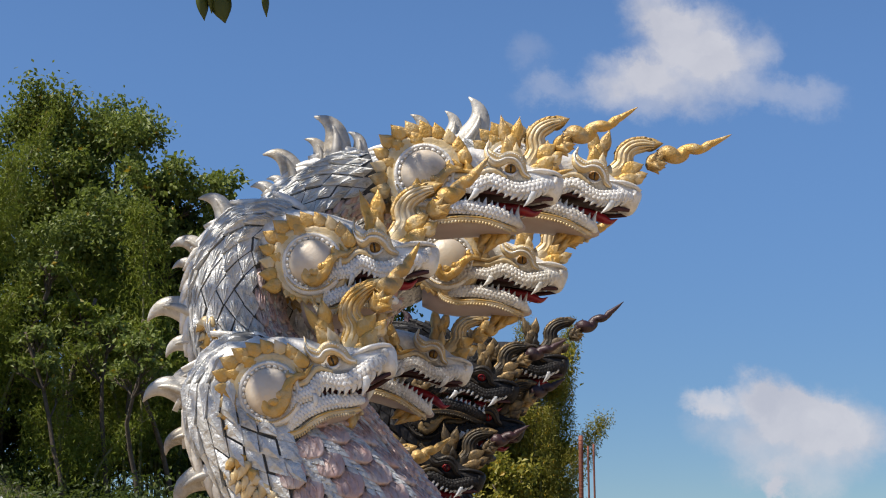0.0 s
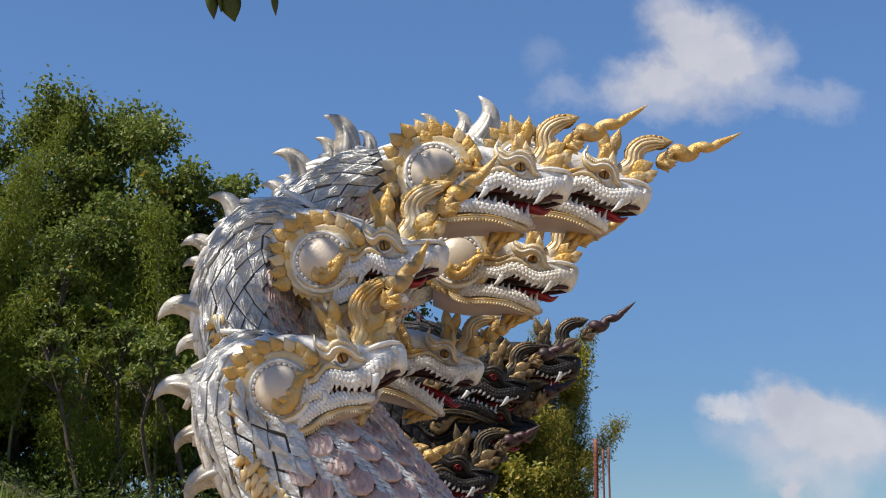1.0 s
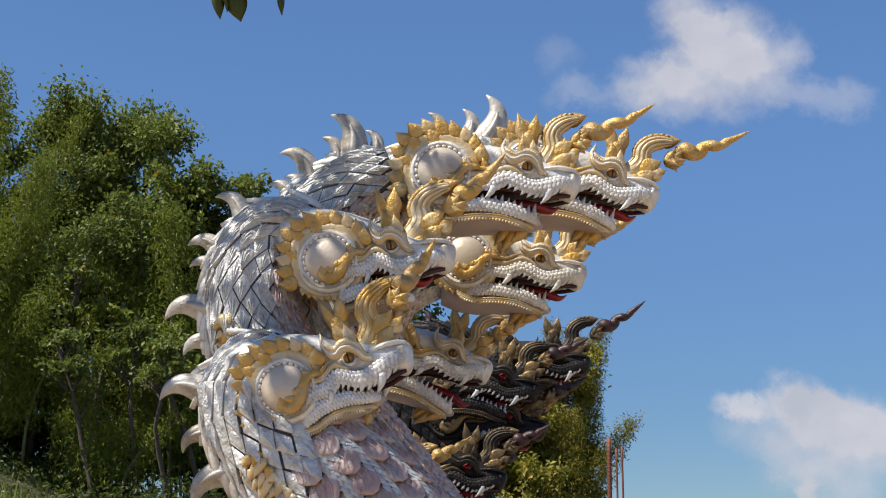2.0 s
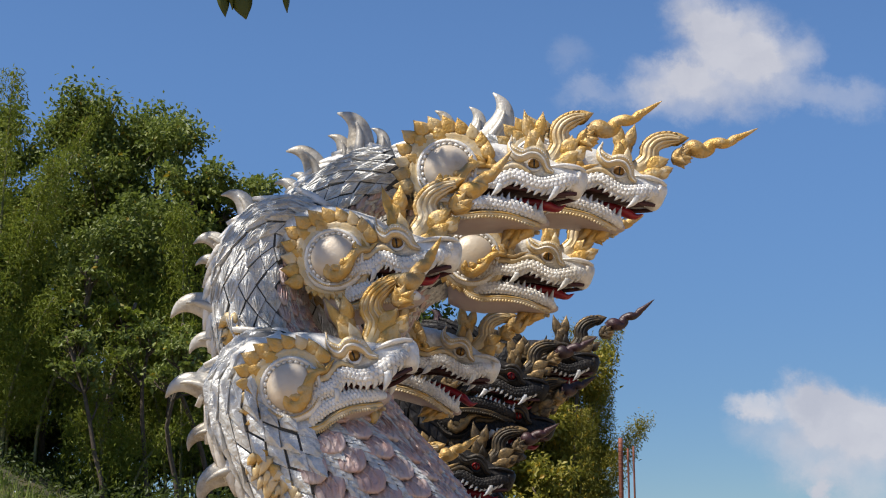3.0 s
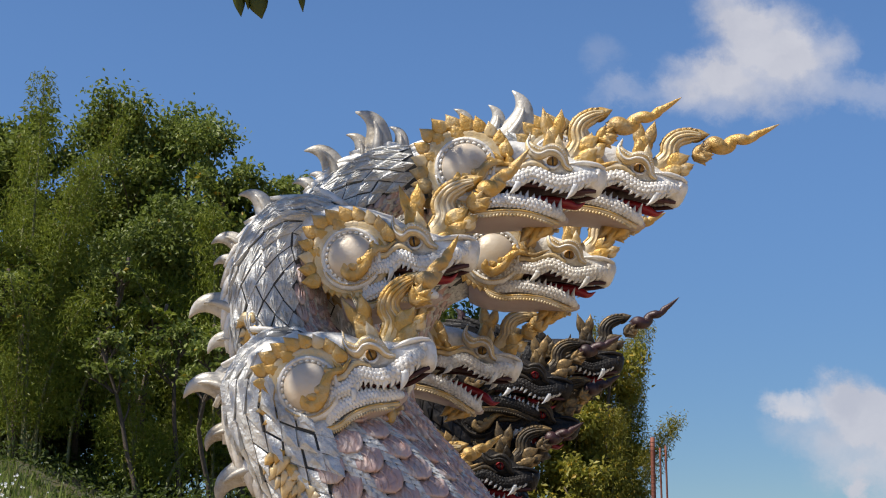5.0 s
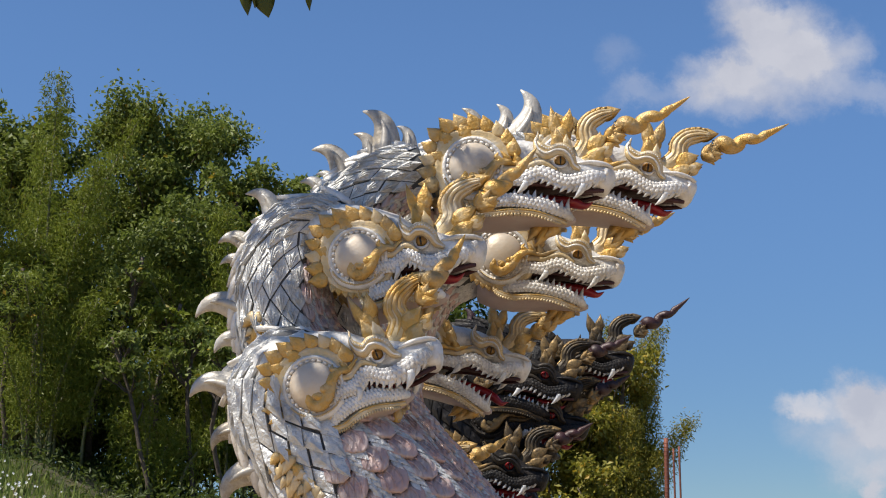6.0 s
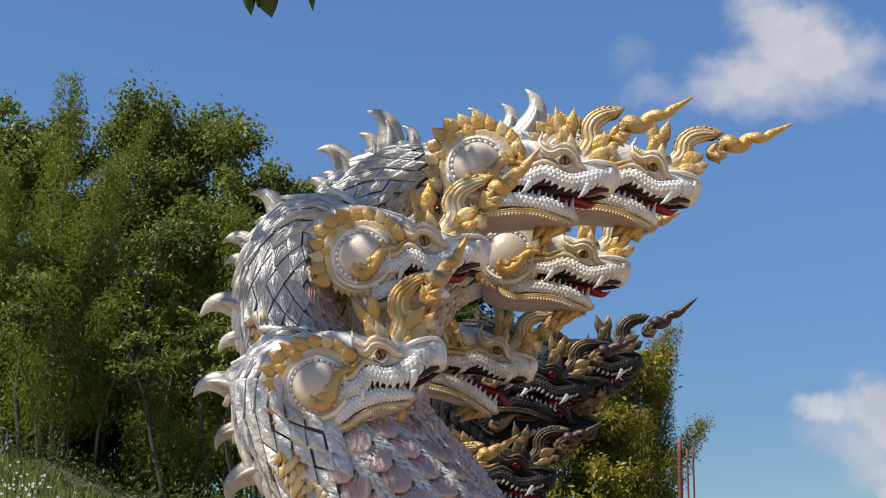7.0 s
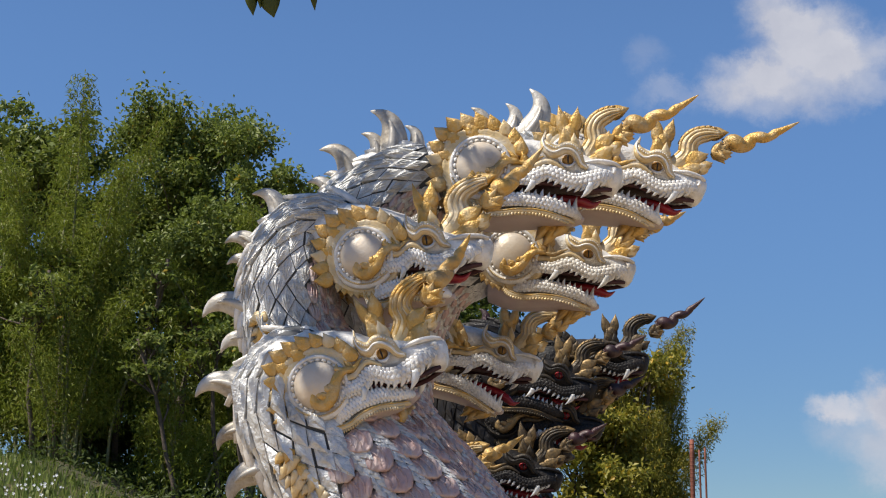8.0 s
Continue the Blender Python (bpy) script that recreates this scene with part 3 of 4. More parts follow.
    for w in (-0.92, -0.5, -0.05, 0.42, 0.86):
        for m in (1, -1):
            lane = stem + nrm * wide * w + np.array([0, -m * 12.5 * math.sqrt(1.05 - w * w), 0])
            s.tube(lane[1:], taper(35, 2.4, 3.8, 4.0, 3.6, 2.0), gold if gilt_crest or w > 0.6 else pale, 6)
    for i in range(8):
        j = 17 + 2 * i
        p = stem[j] + nrm[j] * wide[j] * 0.8
        s.leaf(p, p + nrm[j] * 6 + d[j] * 2.0, (0, -1, 0), 14, 11, gold, -0.3, 5)
    # its pointed end, and a curl in the hollow under it
    s.leaf(stem[-6], stem[-1] + np.array([18, 0, 4]), (0, -1, 0), 30, 9, gold, 0.10)
    s.leaf(stem[-6], stem[-1] + np.array([18, 0, 4]), (0, 1, 0), 30, 9, gold, -0.10)
    # lobes and leaves between the crest and the snout
    for x, z, rx, rz, y in ((46, 4, 13, 10, 13), (66, 13, 17, 13, 14), (68, 34, 19, 17, 12), (88, 24, 13, 11, 11)):
        for m in (-1, 1):
            s.ball(turn((x, y * m, z)), (rx, 6, rz), gold if rx > 13 else pale, 14, 8)
            tip = turn((x + rx * 1.5, y * m, z + rz * 0.6))
            bodhi_leaf(s, turn((x - rx * 0.3, (y + 3) * m, z)), tip, (0, m, 0), rz * 1.9, 4, gold, -0.2 * m)
    # cup of leaves under the horn
    seat = np.array([bulb[0], 0, bulb[1]])
    s.ball(seat, np.array((20, 18, 19)), gold, 14, 9)
    reach = np.array([horn_tip[0], 0, horn_tip[1]]) - seat
    aim = math.atan2(reach[2], reach[0])
    for a, ln in ((-1.0, 22), (-0.35, 27), (0.3, 27), (0.95, 22)):
        for m in (-1, 1):
            b = seat + np.array([-14 * math.cos(aim + a * 0.4), 10 * m, -14 * math.sin(aim + a * 0.4)])
            bodhi_leaf(s, b, b + np.array([(ln + 8) * math.cos(aim + a), 6 * m, (ln + 8) * math.sin(aim + a)]), (0, m, 0), 19, 7, gold, 0.12 * m)
    # twisted horn: two thick coils, then a smooth spike
    n = 72
    q = np.linspace(0, 1, n)
    first, last = seat + np.array([6, 0, 12]), np.array([horn_tip[0], 0, horn_tip[1]], float)
    span = last - first
    axis = first + np.outer(q, span) + np.outer(np.sin(q * math.pi) * -0.05, (-span[2], 0, span[0]))
    off = np.array([-span[2], 0, span[0]]) / np.linalg.norm(span)
    amp = 9.0 * coil * np.clip(1 - q / 0.72, 0, 1) ** 0.7 * np.clip(q * 9, 0.25, 1)
    ph = 2 * math.pi * 2.9 * q + 0.6
    axis = axis + np.outer(amp * np.sin(ph), off) + np.outer(amp * np.cos(ph) * 0.7, (0, 1, 0))
    s.tube(axis, taper(n, 15, 16, 15, 13, 12, 10, 9, 7.5, 5.5, 3.5, 0.6) * (1 + 0.10 * np.cos(2 * ph) * (q < 0.7)), coat.get("horn", gold), 12)

    def stretch(v):
        return v * np.where(v[:, :1] < 0, np.array([[back, 1, 1]]), np.array([[fore, 1, 1]]))
    both(chin, lower, lambda v: v)

    def swing(v):
        """The lower jaw turns about the corner of the mouth."""
        a = math.radians(jaw_up)
        x, z = v[:, 0] + 120, v[:, 2] + 70
        turned = np.stack([math.cos(a) * x - math.sin(a) * z - 120, v[:, 1], math.sin(a) * x + math.cos(a) * z - 70 + jaw_lift], 1)
        return stretch(turned)
    out = Shape()
    out.take(s, stretch)
    out.take(chin, swing)
    both(out, disc, lambda v: v)
    return out


def placed(eye, scale, pitch, yaw):
    """Where a head goes: its near eye at the given place."""
    turn = Matrix.Rotation(radians(yaw), 3, "Z") @ Matrix.Rotation(radians(-pitch), 3, "Y")
    r = np.array(turn)

    def change(v):
        return np.asarray(eye) + scale * ((v - np.array([0, -48.0, 0])) @ r.T)
    return change


def fin(s, base, out, tail, lat, length, mat, droop=0.55):
    """A flat, hooked spine fin with a swollen root."""
    n = 14
    t = np.linspace(0, 1, n)
    path = base + np.outer(t - 0.12 * t ** 3, out) * length + np.outer(t ** 2.6 - 0.35 * t, tail) * length * droop
    s.tube(path, taper(n, 0.30, 0.23, 0.19, 0.15, 0.095, 0.012) * length, mat, 10, 0.55, lat)
    s.tube(path[:9] + lat * length * 0.12, taper(9, 0.10, 0.07, 0.02) * length, mat, 6, 1.0, lat)
    s.tube(path[:9] - lat * length * 0.12, taper(9, 0.10, 0.07, 0.02) * length, mat, 6, 1.0, lat)


def neck(s, coat, points, radii, fins, seed, gilded=False, scaled=122, coarse=1.0):
    """A scaled neck from the base up to the head: points run upwards, radii in metres.
    fins: (place along the neck from 0 to 1, length)."""
    rng = np.random.default_rng(seed)
    n = 110
    foot = (points[0][0] + 0.22, points[0][1], -0.08)
    points, radii = [foot] + points, [radii[0] * 1.12] + radii
    p = curve(points, n)
    rad = curve([(r, 0, 0) for r in radii], n)[:, 0]
    tan = np.gradient(p, axis=0)
    step = np.linalg.norm(tan, axis=1)
    tan /= step[:, None]
    lat = np.tile(np.array([0.0, -1.0, 0.0]), (n, 1))
    lat = lat - tan * np.sum(lat * tan, 1)[:, None]
    lat /= np.linalg.norm(lat, axis=1)[:, None]
    back = np.cross(lat, tan)
    arc = np.concatenate([[0], np.cumsum(np.linalg.norm(np.diff(p, axis=0), axis=1))])

    start = arc[round((n - 1) / (len(points) - 1))]

    def along(f):
        """A place on the free part of the neck, from 0 to 1, as a distance from the foot."""
        return start + f * (arc[-1] - start)

    def at(dist, th, lift=0.0):
        """A point on the skin: th from the back (0) over the near flank (90 degrees) to the belly (180)."""
        dist = float(np.clip(dist, 0, arc[-1]))
        g = [np.interp(dist, arc, a) for a in (p[:, 0], p[:, 1], p[:, 2])]
        b = np.array([np.interp(dist, arc, back[:, i]) for i in range(3)])
        l = np.array([np.interp(dist, arc, lat[:, i]) for i in range(3)])
        r = np.interp(dist, arc, rad)
        return np.array(g) + b * math.cos(th) * (r + lift) + l * math.sin(th) * (r * 0.86 + lift)
    th = np.linspace(0, 2 * math.pi, 28, endpoint=False)
    s.rings([np.array([p[i] + back[i] * math.cos(a) * rad[i] * 0.975 + lat[i] * math.sin(a) * rad[i] * 0.835 for a in th]) for i in range(0, n, 2)], coat["joint"])
    # scales: overlapping kites in staggered rows, their lower tips lifted
    pitch = 0.165 * coarse
    rows = int(arc[-1] / (pitch * 0.5))
    r_mean = float(np.mean(rad))
    cols = max(4, round(r_mean * math.radians(scaled - 10) * 0.93 / (0.105 * coarse)))
    wth = math.radians(scaled - 10) / cols
    for i in range(rows):
        d0 = i * pitch * 0.5
        edge = scaled if d0 < along(0.53) else max(scaled, 122)
        for j in range(int(cols * 1.7)):
            for side in (1, -1):
                a0 = side * (math.radians(16) + (j + (0.5 if i % 2 else 0.0)) * wth)
                if abs(a0) > math.radians(edge):
                    continue
                hw, hl = wth * 0.474, pitch * 0.476
                a0 += rng.normal(0, 0.016)
                k = rng.uniform(0.3, 1.9)
                top, low = at(d0 + hl, a0, 0.000), at(d0 - hl * 1.02, a0, 0.020 * k)
                lf, rt = at(d0, a0 - hw, 0.007), at(d0, a0 + hw, 0.007)
                mid, ridge = at(d0 - 0.1 * hl, a0 + rng.normal(0, 0.02), 0.021 * k), at(d0 + 0.45 * hl, a0, 0.011 * k)
                lu, ru = at(d0 + hl * 0.1, a0 - hw * 0.45, 0.011 * k), at(d0 + hl * 0.1, a0 + hw * 0.45, 0.011 * k)
                foot = [at(d0 - hl * 0.95, a0, -0.012), at(d0, a0 - hw * 0.95, -0.012), at(d0, a0 + hw * 0.95, -0.012)]
                v = [top, lf, low, rt, mid, ridge, lu, ru] + foot
                f = [(0, 1, 6), (0, 6, 5), (0, 5, 7), (0, 7, 3), (1, 2, 6), (6, 2, 4), (6, 4, 5), (5, 4, 7), (7, 4, 2), (7, 2, 3), (1, 9, 8), (1, 8, 2), (2, 8, 10), (2, 10, 3)]
                mat = coat["scale"]
                if coat["beads"] and side == 1 and seed in (2, 3):
                    for w in (-0.5, 0.0, 0.5):
                        lane = [at(d0 + hl * (0.55 - 0.5 * abs(w)), a0 + hw * w * 0.9, 0.013 * k), at(d0, a0 + hw * w * 0.6, 0.019 * k), at(d0 - hl * 0.75, a0 + hw * w * 0.15, 0.021 * k)]
                        s.tube(lane, (0.001, 0.0055 * coarse, 0.002), mat, 4)
                s.add(v, f if side == 1 else [tuple(reversed(q)) for q in f], mat)
    # a strip of flame leaves down the flank
    if gilded:
        lo, hi = gilded
        for i in range(int((along(hi) - along(lo)) / 0.05)):
            d0 = along(lo) + i * 0.05
            for j, deg in enumerate((64, 56, 48)):
                a, b = at(d0, math.radians(deg + 6), 0.016), at(d0 - rng.uniform(0.0, 0.06), math.radians(deg - 7 + rng.normal(0, 2)), 0.022)
                s.leaf(a, b, at(d0, math.radians(deg), 0.3) - a, rng.uniform(0.05, 0.08), 0.012, coat["gold"] if rng.random() < 0.3 else coat["pale"], rng.normal(0, 0.2))
    # belly: columns of drooping cushions, with strips of small silver scales between them
    tall = 0.135
    wide = (180 - scaled) / 4
    for j in range(8):
        a0, hw = math.radians(scaled + wide * (j + 0.42 + 0.16 * (j > 3))), math.radians(wide * 0.50)
        for i in range(int(arc[-1] / tall)):
            d0 = (i + (0.5 if j % 2 else 0.2)) * tall
            if d0 > along(0.58) and abs(math.pi - a0) > math.radians(54):
                continue
            out = []
            for size, lift in ((1.0, -0.02), (0.98, 0.003), (0.86, 0.009), (0.55, 0.014), (0.05, 0.016)):
                out.append(np.array([at(d0 + math.sin(q) * tall * 0.60 * size + 0.035 * size * abs(math.cos(q)) - 0.02, a0 + math.cos(q) * hw * size, lift - 0.022 * math.sin(q) * size) for q in np.linspace(0, 2 * math.pi, 14, endpoint=False)]))
            s.rings(out, coat["belly"])
            # feather grooves
            for w in (-0.55, -0.1, 0.35) if seed < 3 else ():
                lane = [at(d0 + (0.42 - 0.85 * f) * tall, a0 + hw * (w + 0.4 * f * (1 - f) * 2 - 0.25 * f), 0.006 + 0.026 * f) for f in np.linspace(0, 1, 6)]
                s.tube(lane, taper(6, 0.002, 0.0045, 0.001), coat["belly"], 5)
    for deg in [scaled + wide * (j + 0.92 + 0.16 * (j > 3)) for j in range(8)]:
        for i in range(int(arc[-1] / 0.045)):
            d0 = i * 0.045
            if d0 > along(0.58) and abs(deg - 180) > 54:
                continue
            for k in (-1, 1):
                a0 = math.radians(deg + 2.2 * k)
                s.leaf(at(d0 + 0.035, a0, 0.0), at(d0 - 0.035, a0 + rng.normal(0, 0.01), 0.012), at(d0, a0, 0.3) - at(d0, a0, 0.0), 0.045, 0.006, coat["scale"], 0, 4)
    # spine: swollen plates and hooked fins
    for i in range(int(arc[-1] / 0.085)):
        d0 = i * 0.085
        for side in (1, -1):
            c = at(d0, side * math.radians(8), 0.012)
            t = at(d0 - 0.10, side * math.radians(5), 0.05)
            s.leaf(at(d0 + 0.07, side * math.radians(9), 0.0), t, at(d0, side * 0.3, 0.3) - c, 0.085, 0.035, coat["skin"])
    for place, length in fins:
        d0 = along(place)
        k = int(np.searchsorted(arc, d0))
        out = back[k] + 0.42 * tan[k]
        fin(s, at(d0, 0, -0.05), out / np.linalg.norm(out), -tan[k], lat[k], length, coat["fin"])


def naga(name, coat, eye, scale, pitch, yaw, points, radii, fins, seed, label, group, gilded=False, scaled=122, coarse=1.0, **kw):
    s = Shape()
    s.take(head(coat, **kw), placed(eye, scale, pitch, yaw))
    neck(s, coat, points, radii, fins, seed, gilded, scaled, coarse)
    ob = s.thing(name)
    return tagged(ob, label, "naga statue", group)

U = 0.00323   # metres to a unit of the head
SG, BG = "heads of the silver naga", "heads of the black naga"
naga("naga_statue", SILVER_COAT, (-0.607, 7.050, 2.441), U, 22, 0,
     [(-0.180, 7.320, 1.000), (-0.600, 7.300, 1.640), (-0.955, 7.270, 2.014), (-1.132, 7.240, 2.253), (-1.089, 7.240, 2.434), (-0.906, 7.240, 2.401)],
     [0.47, 0.42, 0.345, 0.28, 0.20, 0.15], [(0.38, 0.28), (0.45, 0.26), (0.535, 0.32), (0.595, 0.26), (0.685, 0.36), (0.775, 0.26), (0.825, 0.34)], 1,
     "silver cement naga with gilded crest and dappled smooth brow", SG, gilded=(0.30, 0.72), scaled=78, coarse=1.15, back=0.70, fore=1.02, ring=48, gilt_crest=True, bulb=(108, 68), horn_tip=(205, 137), coil=0.55, jaw_up=6, jaw_lift=11, cap=0.95)
naga("naga_statue", SILVER_COAT, (-0.409, 7.420, 3.119), U, 9, 0,
     [(-0.163, 7.750, 1.005), (-0.466, 7.700, 1.672), (-0.746, 7.660, 2.105), (-1.126, 7.620, 2.548), (-1.193, 7.600, 2.932), (-1.075, 7.600, 3.206), (-0.777, 7.600, 3.184)],
     [0.36, 0.32, 0.29, 0.265, 0.255, 0.215, 0.17], [(0.50, 0.26), (0.55, 0.30), (0.60, 0.27), (0.64, 0.34), (0.685, 0.27), (0.73, 0.36), (0.80, 0.22), (0.825, 0.28), (0.875, 0.30)], 2,
     "silver naga whose cheek disc is ringed by gold flame leaves", SG, gilded=(0.66, 0.74), back=0.68, fore=1.10, ring=49, bulb=(110, 60), horn_tip=(206, 140), coil=0.5, jaw_up=3, cap=1.0)
naga("naga_statue", SILVER_COAT, (0.375, 7.950, 3.701), U, 0, 0,
     [(0.002, 8.250, 0.985), (-0.465, 8.200, 1.755), (-0.811, 8.160, 2.282), (-0.982, 8.140, 2.821), (-0.983, 8.120, 3.230), (-0.753, 8.120, 3.566), (-0.403, 8.120, 3.705)],
     [0.36, 0.32, 0.29, 0.265, 0.25, 0.21, 0.17], [(0.70, 0.28), (0.76, 0.2), (0.825, 0.25), (0.845, 0.2), (0.865, 0.36), (0.905, 0.28), (0.925, 0.42), (0.965, 0.24)], 3,
     "silver naga, mouth open showing teeth and red tongue", SG, ring=54, crest_turn=0.10, crest_size=0.97, bulb=(102, 58), horn_tip=(244, 130))
naga("naga_statue", SILVER_COAT, (0.925, 8.520, 3.795), U, -9, 0,
     [(0.048, 8.850, 0.961), (-0.459, 8.800, 1.781), (-0.925, 8.760, 2.380), (-0.744, 8.720, 3.128), (-0.489, 8.700, 3.671), (-0.089, 8.700, 3.848), (0.235, 8.700, 3.822)],
     [0.36, 0.32, 0.29, 0.26, 0.24, 0.24, 0.2], [(0.90, 0.30), (0.935, 0.30), (0.955, 0.44)], 4,
     "topmost silver naga with a long twisted gold horn", SG, crest_turn=-0.06, bulb=(120, 58), horn_tip=(263, 138))
naga("naga_statue", SILVER_COAT, (0.494, 9.330, 3.414), U, -4, 0,
     [(-0.050, 9.600, 0.931), (-0.454, 9.550, 1.740), (-0.832, 9.520, 2.268), (-0.793, 9.500, 2.842), (-0.542, 9.500, 3.228), (-0.211, 9.500, 3.360)],
     [0.36, 0.32, 0.28, 0.25, 0.22, 0.17], [(0.8, 0.2)], 5,
     "silver naga in shade under the upper jaws, amber eye", SG, ring=55, horn_tip=(200, 110), crest_turn=-0.1)
naga("naga_statue", SILVER_COAT, (-0.121, 9.970, 2.858), U, -8, 0,
     [(-0.074, 10.200, 0.906), (-0.541, 10.150, 1.762), (-0.898, 10.100, 2.159), (-0.981, 10.100, 2.481), (-0.859, 10.100, 2.723), (-0.615, 10.100, 2.761)],
     [0.36, 0.32, 0.28, 0.24, 0.2, 0.17], [(0.8, 0.2)], 6,
     "silver naga half hidden, chin over the pink necks", SG, horn_tip=(190, 120), jaw_up=-11, fore=0.9)
naga("naga_statue", SILVER_COAT, (-0.652, 10.600, 1.911), U, 2, 0,
     [(-0.522, 10.900, 0.554), (-0.769, 10.850, 1.044), (-1.103, 10.800, 1.539), (-1.190, 10.800, 1.790), (-0.977, 10.800, 1.873)],
     [0.36, 0.32, 0.26, 0.22, 0.17], [(0.8, 0.2)], 7,
     "rearmost silver naga, only gold horn and snout showing", SG, horn_tip=(205, 122), coil=0.5)
naga("naga_statue", BLACK_COAT, (0.693, 12.300, 3.144), U, 3, 0,
     [(0.125, 12.600, 1.137), (-0.155, 12.600, 1.849), (-0.463, 12.550, 2.527), (-0.630, 12.500, 3.016), (-0.381, 12.500, 3.221), (0.062, 12.500, 3.145)],
     [0.36, 0.32, 0.28, 0.25, 0.22, 0.17], [(0.66, 0.22), (0.72, 0.24), (0.78, 0.26), (0.84, 0.24), (0.90, 0.22)], 8,
     "black naga with red eye and long twisted horn", BG, crest_turn=-0.06, bulb=(124, 58), horn_tip=(262, 140))
naga("naga_statue", BLACK_COAT, (0.250, 11.900, 2.912), U, -6, 0,
     [(-0.054, 12.200, 1.143), (-0.234, 12.200, 1.835), (-0.463, 12.150, 2.398), (-0.601, 12.100, 2.775), (-0.457, 12.100, 2.917), (-0.171, 12.100, 2.865)],
     [0.36, 0.32, 0.28, 0.24, 0.2, 0.17], [(0.8, 0.24)], 9,
     "black naga with tarnished gold crest and white fangs", BG, horn_tip=(215, 130), coil=0.7)
naga("naga_statue", BLACK_COAT, (0.300, 12.000, 2.589), U, -4, 0,
     [(0.034, 12.300, 1.004), (-0.147, 12.300, 1.558), (-0.377, 12.250, 2.026), (-0.467, 12.200, 2.402), (-0.370, 12.200, 2.544), (-0.131, 12.200, 2.517)],
     [0.36, 0.32, 0.28, 0.24, 0.2, 0.17], [(0.8, 0.24)], 10,
     "black naga with white fangs under a blunt snout", BG, horn_tip=(200, 122), coil=0.7)
naga("naga_statue", BLACK_COAT, (-0.048, 11.700, 2.154), U, -4, 0,
     [(-0.145, 12.000, 0.701), (-0.324, 12.000, 1.147), (-0.595, 11.950, 1.600), (-0.683, 11.900, 1.919), (-0.589, 11.900, 2.056), (-0.403, 11.900, 2.054)],
     [0.36, 0.32, 0.28, 0.24, 0.2, 0.17], [(0.8, 0.24)], 11,
     "lowest black naga with red eye and gilded collar", BG, horn_tip=(205, 125), coil=0.7)


# ---- ground ----
def smooth_step(q):
    q = min(1, max(0, q))
    return q * q * (3 - 2 * q)


def ground_height(x, y):
    """Flat in the court, rising into the wood, with a grassy shoulder where the bank climbs highest."""
    rise = smooth_step((y - 17) / 26)
    bank = 2.9 * smooth_step((4.0 - x) / 11) + 1.4 * smooth_step((-10.6 - x) / 4)
    return rise * (bank + 0.3 * noise.noise((x * 0.12, y * 0.12, 0))) + 0.06 * noise.noise((x * 0.9, y * 0.9, 3))


def grid_ground():
    xs = [-2500, -600, -150] + list(np.linspace(-60, 60, 90)) + [150, 600, 2500]
    ys = [-2500, -600, -150] + list(np.linspace(-30, 90, 90)) + [150, 600, 2500]
    v = [(x, y, ground_height(x, y)) for y in ys for x in xs]
    n = len(xs)
    f = [(j * n + i, j * n + i + 1, (j + 1) * n + i + 1, (j + 1) * n + i) for j in range(len(ys) - 1) for i in range(n - 1)]
    s = Shape()
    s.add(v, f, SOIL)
    return tagged(s.thing("ground"), "dry grassy soil rising into a wooded bank", "ground", kind="structure")


grid_ground()


# ---- trees ----
def leaf_cloud(points, size, mat, rng, slim=0.6, droop=0.35, fold=0.25):
    """Many single leaves, each a folded blade of four triangles, at the given places."""
    n = len(points)
    d = rng.normal(size=(n, 3))
    d[:, 2] -= droop
    d /= np.linalg.norm(d, axis=1)[:, None]
    q = rng.normal(size=(n, 3)) + np.array([0, 0, 1.3])
    side = np.cross(d, q)
    side /= np.linalg.norm(side, axis=1)[:, None] + 1e-9
    up = np.cross(side, d)
    ln = size * rng.uniform(0.6, 1.25, n)[:, None]
    a, b = points, points + d * ln
    m = points + d * ln * 0.45
    l = m - side * ln * slim * 0.5 + up * ln * fold * 0.4
    r = m + side * ln * slim * 0.5 + up * ln * fold * 0.4
    v = np.stack([a, l, b, r], 1).reshape(-1, 3)
    s = Shape()
    f = np.arange(n * 4).reshape(n, 4)
    faces = np.concatenate([f[:, [0, 1, 2]], f[:, [0, 2, 3]]]).tolist()
    s.add(v, faces, mat)
    return s


